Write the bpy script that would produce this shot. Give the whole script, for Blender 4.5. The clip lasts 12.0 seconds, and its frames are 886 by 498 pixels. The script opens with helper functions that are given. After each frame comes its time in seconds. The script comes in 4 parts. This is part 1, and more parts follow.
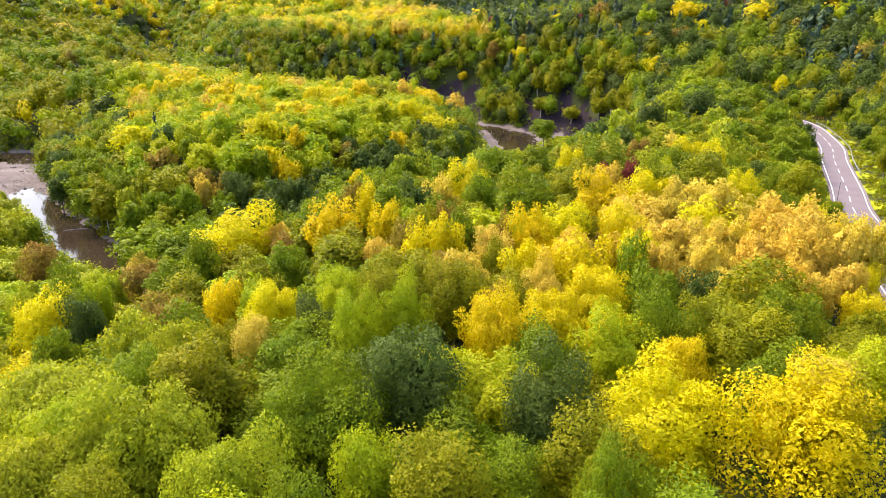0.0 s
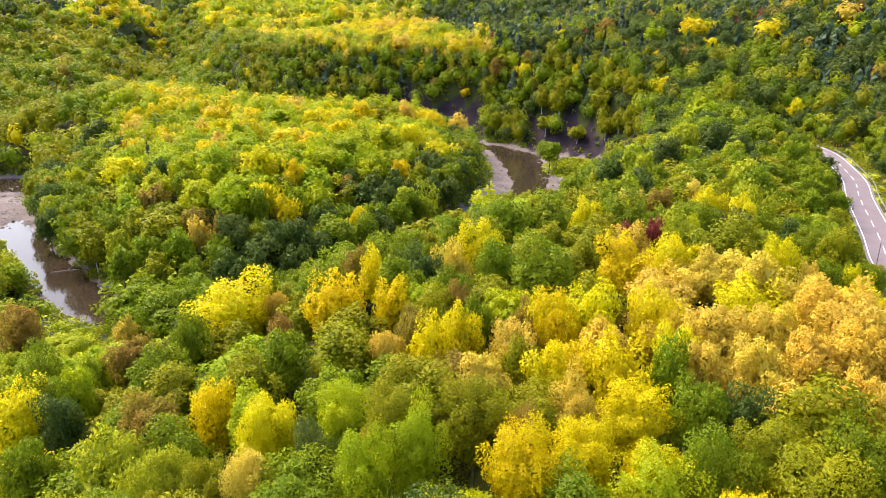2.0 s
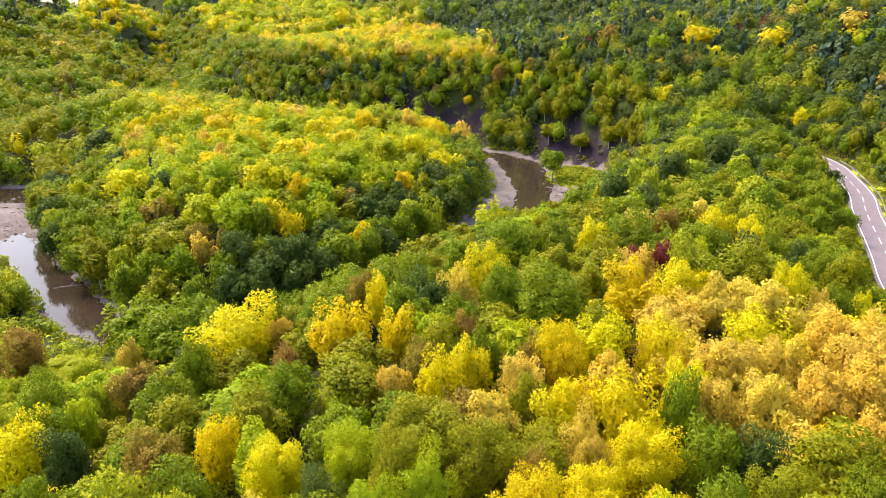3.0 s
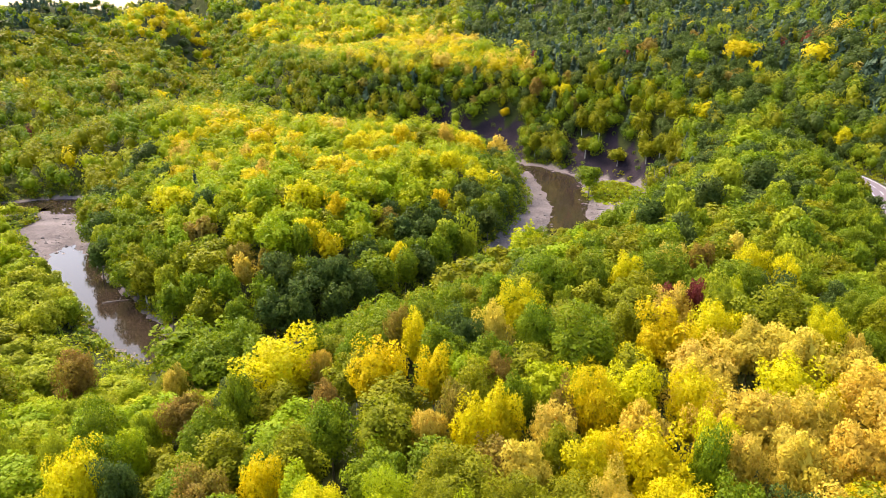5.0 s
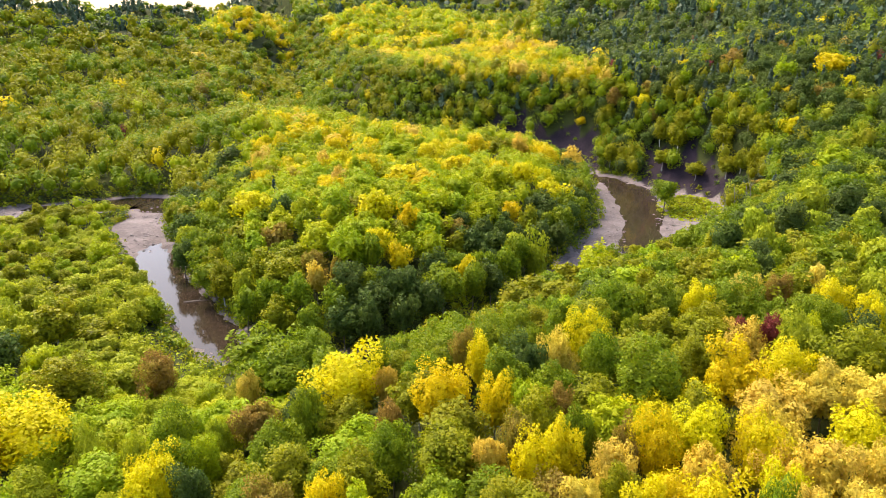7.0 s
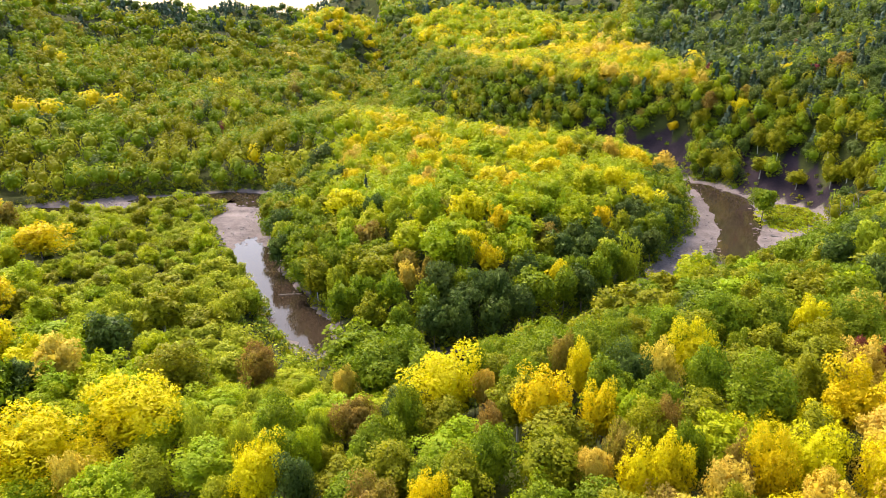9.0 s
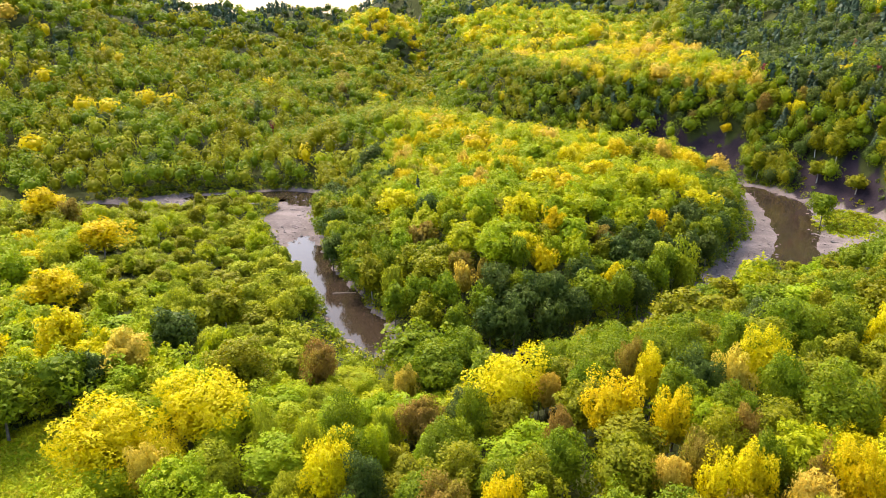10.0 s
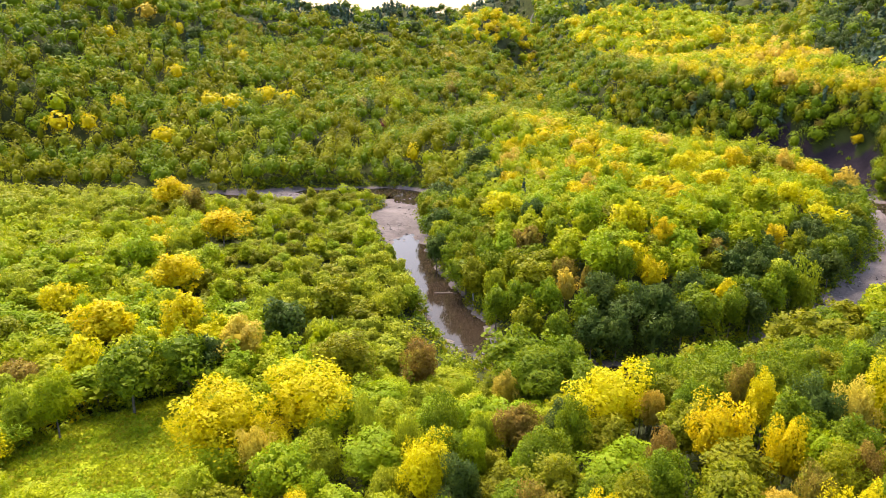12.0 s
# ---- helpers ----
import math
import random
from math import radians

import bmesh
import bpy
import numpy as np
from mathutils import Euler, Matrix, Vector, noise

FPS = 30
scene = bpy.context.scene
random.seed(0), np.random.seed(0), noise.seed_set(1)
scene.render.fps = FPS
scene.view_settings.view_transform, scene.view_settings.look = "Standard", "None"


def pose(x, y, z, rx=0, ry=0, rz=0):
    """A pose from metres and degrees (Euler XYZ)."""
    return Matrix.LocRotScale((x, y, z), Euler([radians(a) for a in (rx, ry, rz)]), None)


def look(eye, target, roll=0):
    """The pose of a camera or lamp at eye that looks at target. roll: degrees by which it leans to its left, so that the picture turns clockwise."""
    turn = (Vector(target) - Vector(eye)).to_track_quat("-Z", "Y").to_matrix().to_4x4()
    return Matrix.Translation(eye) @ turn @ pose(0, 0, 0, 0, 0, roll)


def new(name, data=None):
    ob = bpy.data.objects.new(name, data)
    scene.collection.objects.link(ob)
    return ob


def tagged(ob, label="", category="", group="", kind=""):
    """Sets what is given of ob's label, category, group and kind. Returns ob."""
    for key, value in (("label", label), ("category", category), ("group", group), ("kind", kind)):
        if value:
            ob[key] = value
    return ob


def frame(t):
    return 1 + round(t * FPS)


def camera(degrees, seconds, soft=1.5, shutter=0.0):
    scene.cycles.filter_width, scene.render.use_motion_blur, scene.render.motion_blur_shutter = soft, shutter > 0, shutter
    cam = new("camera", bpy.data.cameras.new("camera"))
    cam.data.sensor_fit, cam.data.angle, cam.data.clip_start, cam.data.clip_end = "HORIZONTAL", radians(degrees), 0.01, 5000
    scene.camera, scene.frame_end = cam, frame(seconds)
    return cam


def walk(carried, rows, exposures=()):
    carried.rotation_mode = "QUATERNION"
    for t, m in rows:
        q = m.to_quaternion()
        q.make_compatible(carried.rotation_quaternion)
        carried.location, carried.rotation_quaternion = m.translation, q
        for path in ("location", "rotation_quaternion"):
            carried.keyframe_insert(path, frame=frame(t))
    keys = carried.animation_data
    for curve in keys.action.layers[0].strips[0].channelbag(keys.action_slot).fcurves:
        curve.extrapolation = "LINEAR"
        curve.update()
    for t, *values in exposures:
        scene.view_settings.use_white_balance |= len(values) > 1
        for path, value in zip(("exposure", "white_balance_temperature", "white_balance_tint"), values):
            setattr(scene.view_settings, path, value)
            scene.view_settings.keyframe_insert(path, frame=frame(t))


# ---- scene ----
cam = camera(64.1, 12.0, soft=0.85)
METRES, EYE, TILT, LEAN, TURN = 40.0, 60.0, -18.7, -0.4, 0.0
ROWS = [
    (0.0, 0.0, 0.0, 0.0, 0.0, 0.0, -0.0),
    (0.5, -0.011, 0.072, 0.0724, -0.02, 0.06, 0.04),
    (1.0, -0.0222, 0.1352, 0.1418, -0.04, 0.1, 0.07),
    (1.5, -0.0332, 0.1875, 0.2072, -0.06, 0.13, 0.12),
    (2.0, -0.0439, 0.229, 0.2682, -0.05, 0.15, 0.17),
    (2.5, -0.0525, 0.2522, 0.322, -0.02, 0.21, 0.2),
    (3.0, -0.0598, 0.2517, 0.3636, 0.08, 0.21, 0.23),
    (5.0, -0.0646, 0.1866, 0.5029, 2.88, 0.3, -0.61),
    (5.5, -0.0618, 0.1726, 0.5352, 4.24, 0.27, -1.11),
    (6.0, -0.0595, 0.1629, 0.5646, 5.62, 0.24, -1.62),
    (6.5, -0.0571, 0.1564, 0.586, 7.1, 0.21, -2.21),
    (7.0, -0.0551, 0.1565, 0.5916, 8.56, 0.19, -2.81),
    (9.0, -0.1648, 0.1375, 0.5916, 14.65, -0.15, -4.84),
    (9.5, -0.2328, 0.1186, 0.5872, 16.2, -0.28, -5.23),
    (10.0, -0.2825, 0.1024, 0.5862, 17.68, -0.41, -5.68),
    (10.5, -0.3052, 0.091, 0.5899, 19.23, -0.62, -6.04),
    (11.0, -0.3135, 0.0822, 0.5951, 20.6, -0.75, -6.46),
    (11.5, -0.3141, 0.077, 0.6023, 23.06, -1.07, -7.4),
    (12.0, -0.3069, 0.0765, 0.6103, 25.83, -1.48, -8.49),
]
walk(cam, [(t, pose(0, 0, EYE, TILT, LEAN, TURN) @ pose(METRES * x, METRES * y, METRES * z, 90 + pitch, roll, yaw)) for t, x, y, z, yaw, pitch, roll in ROWS],
     exposures=[(0.0, 2.1, 7200, 16), (12.0, 2.1, 7200, 16)])

# ---- world and light ----
SUN_ELEVATION, SUN_AZIMUTH = 55.0, -50.0  # azimuth: degrees clockwise from +y
world = bpy.data.worlds.new("world")
scene.world = world
world.use_nodes = True
wn = world.node_tree
sky = wn.nodes.new("ShaderNodeTexSky")
sky.sky_type, sky.sun_disc = "NISHITA", False
sky.sun_elevation, sky.sun_rotation = radians(SUN_ELEVATION), radians(SUN_AZIMUTH)
sky.dust_density, sky.air_density = 2.6, 1.0
wn.nodes["Background"].inputs["Strength"].default_value = 0.15
wn.links.new(sky.outputs[0], wn.nodes["Background"].inputs["Color"])
sun = new("sun", bpy.data.lights.new("sun", "SUN"))
sun.data.energy, sun.data.angle, sun.data.color = 1.4, radians(28), (1.0, 0.94, 0.82)
sun_dir = Vector((math.sin(radians(SUN_AZIMUTH)) * math.cos(radians(SUN_ELEVATION)),
                  math.cos(radians(SUN_AZIMUTH)) * math.cos(radians(SUN_ELEVATION)), math.sin(radians(SUN_ELEVATION))))
sun.matrix_world = look(sun_dir * 200, (0, 0, 0))


# ---- materials ----
def graph(name):
    m = bpy.data.materials.new(name)
    m.use_nodes = True
    return m, m.node_tree, m.node_tree.nodes["Principled BSDF"]


def node(tree, kind, **values):
    n = tree.nodes.new(kind)
    for key, value in values.items():
        n.inputs[key.replace("_", " ")].default_value = value
    return n


def math_node(tree, op, a, b, c=None):
    n = tree.nodes.new("ShaderNodeMath")
    n.operation = op
    for i, v in enumerate((a, b, c)):
        if v is None:
            continue
        if isinstance(v, (int, float)):
            n.inputs[i].default_value = v
        else:
            tree.links.new(v, n.inputs[i])
    return n.outputs[0]


def mix_color(tree, fac, a, b, blend="MIX"):
    n = tree.nodes.new("ShaderNodeMix")
    n.data_type, n.blend_type = "RGBA", blend
    for sock, v in ((n.inputs[0], fac), (n.inputs[6], a), (n.inputs[7], b)):
        if isinstance(v, (int, float)):
            sock.default_value = v
        elif isinstance(v, tuple):
            sock.default_value = (*v, 1.0) if len(v) == 3 else v
        else:
            tree.links.new(v, sock)
    return n.outputs[2]


def foliage(name, main, second, amount=0.45, hue=0.012, translucent=0.42):
    """Leaves: a main and a second colour in drifts, varied tree by tree and spray by spray."""
    m, t, bsdf = graph(name)
    geo = t.nodes.new("ShaderNodeNewGeometry")
    info = t.nodes.new("ShaderNodeObjectInfo")
    n1 = node(t, "ShaderNodeTexNoise", Scale=0.16, Detail=2.0)
    t.links.new(geo.outputs["Position"], n1.inputs["Vector"])
    drift = math_node(t, "MULTIPLY_ADD", n1.outputs["Fac"], 2.6, -1.05)
    drift = math_node(t, "ADD", drift, math_node(t, "MULTIPLY", info.outputs["Random"], 0.5))
    drift = math_node(t, "ADD", drift, math_node(t, "MULTIPLY_ADD", geo.outputs["Random Per Island"], 0.7, -0.5))
    n = t.nodes.new("ShaderNodeClamp")
    t.links.new(math_node(t, "MULTIPLY", drift, amount * 2), n.inputs[0])
    col = mix_color(t, n.outputs[0], main, second)
    hsv = t.nodes.new("ShaderNodeHueSaturation")
    t.links.new(col, hsv.inputs["Color"])
    t.links.new(math_node(t, "MULTIPLY_ADD", info.outputs["Random"], 2 * hue, 0.5 - hue), hsv.inputs["Hue"])
    t.links.new(math_node(t, "MULTIPLY_ADD", geo.outputs["Random Per Island"], 0.36, 0.82), hsv.inputs["Value"])
    bsdf.inputs["Roughness"].default_value = 0.55
    bsdf.inputs["Specular IOR Level"].default_value = 0.1
    t.links.new(hsv.outputs[0], bsdf.inputs["Base Color"])
    tr = t.nodes.new("ShaderNodeBsdfTranslucent")
    t.links.new(hsv.outputs[0], tr.inputs["Color"])
    mix = t.nodes.new("ShaderNodeMixShader")
    mix.inputs[0].default_value = translucent
    t.links.new(bsdf.outputs[0], mix.inputs[1])
    t.links.new(tr.outputs[0], mix.inputs[2])
    t.links.new(mix.outputs[0], t.nodes["Material Output"].inputs["Surface"])
    return m


def mottled(name, a, b, scale, rough=0.9, bump=0.3, fine=6.0):
    """A rough surface in two colours at two scales."""
    m, t, bsdf = graph(name)
    geo = t.nodes.new("ShaderNodeNewGeometry")
    n1, n2 = node(t, "ShaderNodeTexNoise", Scale=scale, Detail=5.0), node(t, "ShaderNodeTexNoise", Scale=scale * fine, Detail=4.0)
    for n in (n1, n2):
        t.links.new(geo.outputs["Position"], n.inputs["Vector"])
    f = math_node(t, "ADD", math_node(t, "MULTIPLY_ADD", n1.outputs["Fac"], 1.8, -0.65), math_node(t, "MULTIPLY_ADD", n2.outputs["Fac"], 1.2, -0.6))
    c = t.nodes.new("ShaderNodeClamp")
    t.links.new(f, c.inputs[0])
    t.links.new(mix_color(t, c.outputs[0], a, b), bsdf.inputs["Base Color"])
    bsdf.inputs["Roughness"].default_value = rough
    bm_ = node(t, "ShaderNodeBump", Strength=bump, Distance=0.2)
    t.links.new(n2.outputs["Fac"], bm_.inputs["Height"])
    t.links.new(bm_.outputs[0], bsdf.inputs["Normal"])
    return m


LEAF = {
    "yellow": foliage("yellow_leaves", (0.60, 0.49, 0.007), (0.50, 0.45, 0.008), 0.45),
    "golden": foliage("golden_leaves", (0.60, 0.455, 0.045), (0.52, 0.385, 0.06), 0.55),
    "light": foliage("light_green_leaves", (0.36, 0.40, 0.007), (0.235, 0.315, 0.008), 0.7),
    "green": foliage("green_leaves", (0.13, 0.195, 0.007), (0.215, 0.25, 0.007), 0.42),
    "dark": foliage("dark_green_leaves", (0.066, 0.106, 0.019), (0.105, 0.142, 0.018), 0.4),
    "olive": foliage("olive_leaves", (0.19, 0.212, 0.006), (0.28, 0.262, 0.006), 0.42),
    "willow": foliage("willow_leaves", (0.26, 0.305, 0.014), (0.345, 0.37, 0.015), 0.4),
    # spruce green with extra blue, painting distant haze into the needles
    "spruce": foliage("haze_blue_spruce_needles", (0.040, 0.070, 0.040), (0.058, 0.09, 0.042), 0.4, 0.01, 0.15),
    "rust": foliage("rust_leaves", (0.27, 0.175, 0.03), (0.25, 0.215, 0.02), 0.5),
    "red": foliage("red_leaves", (0.17, 0.03, 0.03), (0.21, 0.06, 0.03), 0.4),
}
BARK = mottled("grey_bark", (0.10, 0.085, 0.065), (0.22, 0.20, 0.17), 1.2, 0.9, 0.5)
BIRCH_BARK = mottled("birch_bark", (0.35, 0.33, 0.29), (0.62, 0.60, 0.56), 1.5, 0.8, 0.3)


def ground_material():
    """Forest floor, with gravel, scree and meadow where the ground's attributes say so, with ragged edges."""
    m, t, bsdf = graph("valley_ground")
    geo = t.nodes.new("ShaderNodeNewGeometry")
    big, small, grain = (node(t, "ShaderNodeTexNoise", Scale=v, Detail=4.0) for v in (0.12, 0.9, 4.5))
    for n in (big, small, grain):
        t.links.new(geo.outputs["Position"], n.inputs["Vector"])
    col = None
    rough = math_node(t, "MULTIPLY_ADD", grain.outputs["Fac"], 0.5, math_node(t, "MULTIPLY", small.outputs["Fac"], 0.5))
    vary = math_node(t, "MULTIPLY_ADD", math_node(t, "ADD", rough, big.outputs["Fac"]), 1.7, -1.2)
    clamp = t.nodes.new("ShaderNodeClamp")
    t.links.new(vary, clamp.inputs[0])
    for name, a, b in (("floor", (0.02, 0.026, 0.007), (0.05, 0.06, 0.010)), ("gravel", (0.058, 0.047, 0.044), (0.195, 0.162, 0.153)),
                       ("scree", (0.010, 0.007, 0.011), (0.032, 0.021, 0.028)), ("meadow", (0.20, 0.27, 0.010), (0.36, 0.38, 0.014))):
        tone = mix_color(t, clamp.outputs[0], a, b)
        if col is None:
            col = tone
            continue
        att = t.nodes.new("ShaderNodeAttribute")
        att.attribute_name = name
        edge = t.nodes.new("ShaderNodeMapRange")
        t.links.new(math_node(t, "ADD", att.outputs["Fac"], math_node(t, "MULTIPLY_ADD", rough, 0.8, -0.4)), edge.inputs[0])
        edge.inputs[1].default_value, edge.inputs[2].default_value = 0.42, 0.58
        col = mix_color(t, edge.outputs[0], col, tone)
    t.links.new(col, bsdf.inputs["Base Color"])
    bsdf.inputs["Roughness"].default_value = 0.92
    bsdf.inputs["Specular IOR Level"].default_value = 0.15
    bp = node(t, "ShaderNodeBump", Strength=0.7, Distance=0.3)
    t.links.new(rough, bp.inputs["Height"])
    t.links.new(bp.outputs[0], bsdf.inputs["Normal"])
    return m


GROUND = ground_material()
STONE = mottled("river_stone", (0.10, 0.08, 0.075), (0.38, 0.33, 0.31), 0.8, 0.8, 0.4)
ASPHALT = mottled("worn_asphalt", (0.125, 0.098, 0.112), (0.16, 0.128, 0.143), 0.3, 0.85, 0.15, 20)
PAINT = mottled("road_paint", (0.72, 0.72, 0.70), (0.82, 0.82, 0.80), 2.0, 0.6, 0.05)

WATER, wt, wb = graph("river_water")
wb.inputs["Base Color"].default_value = (0.03, 0.021, 0.014, 1)
wb.inputs["Roughness"].default_value = 0.06
wb.inputs["IOR"].default_value = 1.33
wb.inputs["Specular IOR Level"].default_value = 0.3
wnz = node(wt, "ShaderNodeTexNoise", Scale=1.4, Detail=3.0)
wgeo = wt.nodes.new("ShaderNodeNewGeometry")
wt.links.new(wgeo.outputs["Position"], wnz.inputs["Vector"])
wbm = node(wt, "ShaderNodeBump", Strength=0.06, Distance=0.1)
wt.links.new(wnz.outputs["Fac"], wbm.inputs["Height"])
wt.links.new(wbm.outputs[0], wb.inputs["Normal"])

# ---- the lie of the land ----
RIVER_BENDS = [(-900, 60), (-560, 110), (-420, 160), (-330, 205), (-250, 248), (-205, 282), (-180, 296), (-162, 282), (-150, 248), (-128, 214),
               (-102, 186), (-77, 162), (-48, 160), (-22, 178), (-4, 212), (12, 246), (28, 278), (33, 312), (31, 345), (25, 376), (6, 397), (-20, 410),
               (-61, 424), (-121, 448), (-176, 500), (-218, 600), (-275, 760), (-352, 950), (-480, 1250), (-600, 1700), (-900, 2400)]


def smooth_line(points, steps):
    """A Catmull-Rom line through the points."""
    p = np.array([points[0], *points, points[-1]], float)
    out = []
    for i in range(1, len(p) - 2):
        for k in range(steps):
            u = k / steps
            a, b, c, d = p[i - 1:i + 3]
            out.append(0.5 * (2 * b + (c - a) * u + (2 * a - 5 * b + 4 * c - d) * u * u + (3 * b - a - 3 * c + d) * u ** 3))
    out.append(p[-2])
    return np.array(out)


RIVER = smooth_line(RIVER_BENDS, 6)


def sstep(a, b, v):
    u = np.clip((v - a) / (b - a), 0, 1)
    return u * u * (3 - 2 * u)


def soft(v, w):
    """A soft max(0, v)."""
    return w * np.logaddexp(0, v / w)


def line_distance(line, x, y):
    """The distance from a line of points, and the side (left of its way: positive)."""
    shape = x.shape
    px, py = x.ravel(), y.ravel()
    best, side = np.full(px.size, 1e12), np.ones(px.size)
    for (ax, ay), (bx, by) in zip(line[:-1], line[1:]):
        dx, dy = bx - ax, by - ay
        u = np.clip(((px - ax) * dx + (py - ay) * dy) / (dx * dx + dy * dy + 1e-9), 0, 1)
        d2 = (px - ax - u * dx) ** 2 + (py - ay - u * dy) ** 2
        near = d2 < best
        best = np.where(near, d2, best)
        side = np.where(near, np.sign(dx * (py - ay) - dy * (px - ax)), side)
    return np.sqrt(best).reshape(shape), side.reshape(shape)


def waves(x, y, size, seed):
    """Cheap rolling noise, about -1 to 1."""
    r = np.random.RandomState(seed)
    out = np.zeros_like(x)
    for k in range(4):
        a, f, ph = r.uniform(0, 6.28), (0.7 + 0.35 * k) * 6.28 / size, r.uniform(0, 6.28)
        out = out + np.sin((x * math.cos(a) + y * math.sin(a)) * f + ph + 1.3 * np.sin((y * math.cos(a) - x * math.sin(a)) * f * 0.6 + ph * 2))
    return out / 2.8


def bump2(x, y, cx, cy, sx, sy):
    return np.exp(-((x - cx) / sx) ** 2 - ((y - cy) / sy) ** 2)


ROAD_BENDS = [(48, 20), (57, 62), (67, 96), (75.5, 117), (82.7, 137), (91, 155), (105, 187), (114.5, 206.6), (122.7, 230), (127.8, 248), (129, 266), (126, 284)]
ROAD_Z, ROAD_HALF = 22.5, 3.7
ROAD = smooth_line(ROAD_BENDS, 8)


def land(x, y):
    """Ground height, distance from the river's line, side, and distance from the road's line."""
    x, y = np.asarray(x, float), np.asarray(y, float)
    d, side = line_distance(RIVER, x, y)
    dr, _ = line_distance(ROAD, x, y)
    wob = waves(x, y, 26, 3)
    upper = sstep(395, 440, y) * sstep(-160, -90, x) + sstep(470, 520, y)
    half = 8.0 + 6 * bump2(x, y, 20, 300, 30, 70) + 38 * bump2(x, y, 64, 328, 27, 38) * (side < 0) + 5 * bump2(x, y, -172, 262, 20, 40) + 4 * bump2(x, y, -225, 262, 45, 30) + 11 * bump2(x, y, -222, 250, 48, 30) * (side < 0) - 3.2 * bump2(x, y, 0, 212, 22, 32) + 1.1 * wob
    half = half * (1 - 0.75 * np.clip(upper, 0, 1))
    bed = -0.7 + 0.95 * np.clip(d / half, 0, 1) ** 2.5 + 0.16 * waves(x, y, 8, 5)
    bed = bed + 1.6 * bump2(x, y, 17, 305, 11, 70) + 1.5 * bump2(x, y, 57, 287, 17, 18) + 2.2 * bump2(x, y, 67, 324, 19, 34) - 0.85 * bump2(x, y, 34, 271, 8, 18) - 0.2 * bump2(x, y, 33, 318, 7, 40) + 1.1 * bump2(x, y, -163, 262, 10, 26) + 0.9 * bump2(x, y, -151, 254, 12, 15)
    bed = bed + 0.55 * bump2(x, y, -146, 236, 14, 9) + 0.7 * bump2(x, y, -70, 168, 12, 12) + 0.5 * bump2(x, y, -218, 268, 40, 12) + 1.0 * bump2(x, y, -214, 258, 45, 11) + 0.75 * bump2(x, y, 2, 225, 12, 25)
    e = d - half
    # inner side: the wooded spur, the flood plain and the hill beyond
    spur = 2.6 * sstep(0, 6, e) + 10.5 * sstep(3, 40, e) * sstep(-230, -150, x)
    spur = spur + 9 * bump2(x, y, -165, 350, 48, 75) * sstep(4, 34, e)
    bench = 12 * sstep(10, 62, e) * np.maximum(sstep(-215, -260, x), sstep(430, 500, y))
    hill = 0.4 * soft(-x - 290 - 0.3 * np.clip(400 - y, 0, 200), 25) * sstep(8, 75, e)
    hill = 190 * np.tanh(hill / 190) * sstep(930, 705, 0.58 * y - 0.81 * x)
    ridge = 58 * sstep(-330, -400, x) * np.exp(-((y - 985) / 135) ** 2) * sstep(-900, -620, x)
    inner = spur + bench + hill + ridge
    # outer side: the near bank and, beyond the bend, the scree bank and the mountain
    top = 3.2 + 3.3 * sstep(-155, -118, x) + 14 * sstep(-75, 5, x) + 3.5 * sstep(0, 80, x)
    near = 2.2 * sstep(0, 5, e) + (top - 2.2) * sstep(2, 58 - 14 * sstep(-60, -10, x) * sstep(34, 14, x), e)
    east = soft(0.19 * (x - 38), 6) * sstep(10, 60, e) + 0.2 * soft(y - 540 + 0.5 * x, 40) * sstep(-60, 60, x)
    far_ = 2.0 * sstep(0, 3, e) + 37 * sstep(1, 44, e) * sstep(245, 425, y) + 0.06 * soft(e - 40, 10) + east + 0.045 * soft(y - 560, 60)
    far_ = 210 * np.tanh(far_ / 210)
    m = sstep(235, 320, y - 0.1 * (x - 60)) * np.maximum(sstep(-60, -10, x), sstep(330, 400, y))
    outer = near * (1 - m) + far_ * m
    # the hillside over the road
    outer = outer + 0.34 * soft(x - 40 - 0.45 * np.minimum(y, 300) - 4, 6) * (1 - m) * sstep(0, 30, x - 20)
    h = np.where(side > 0, inner, outer)
    rise = sstep(6, 40, e)
    far = np.hypot(x, y)
    h = h + rise * ((1.2 + 5 * sstep(380, 620, far)) * waves(x, y, 110, 7) + 0.4 * waves(x, y, 23, 8))
    h = h + rise * sstep(420, 1300, far) * 15 * waves(x, y, 330, 9) + 105 * sstep(1150, 2600, far) * sstep(30, 300, e) * sstep(-0.47, -0.39, x / np.maximum(far, 1))
    h = np.where(e > 0, h, bed)
    h = h + np.where(side < 0, 1.3 * waves(x, y, 9, 77) * sstep(326, 342, y) * sstep(-45, -30, x) * sstep(95, 80, x) * sstep(1, 4, e) * sstep(24, 14, e), 0)
    w = sstep(15, 5.5, dr)
    h = h * (1 - w) + (ROAD_Z - 0.12) * w
    return h, d, side, dr, e


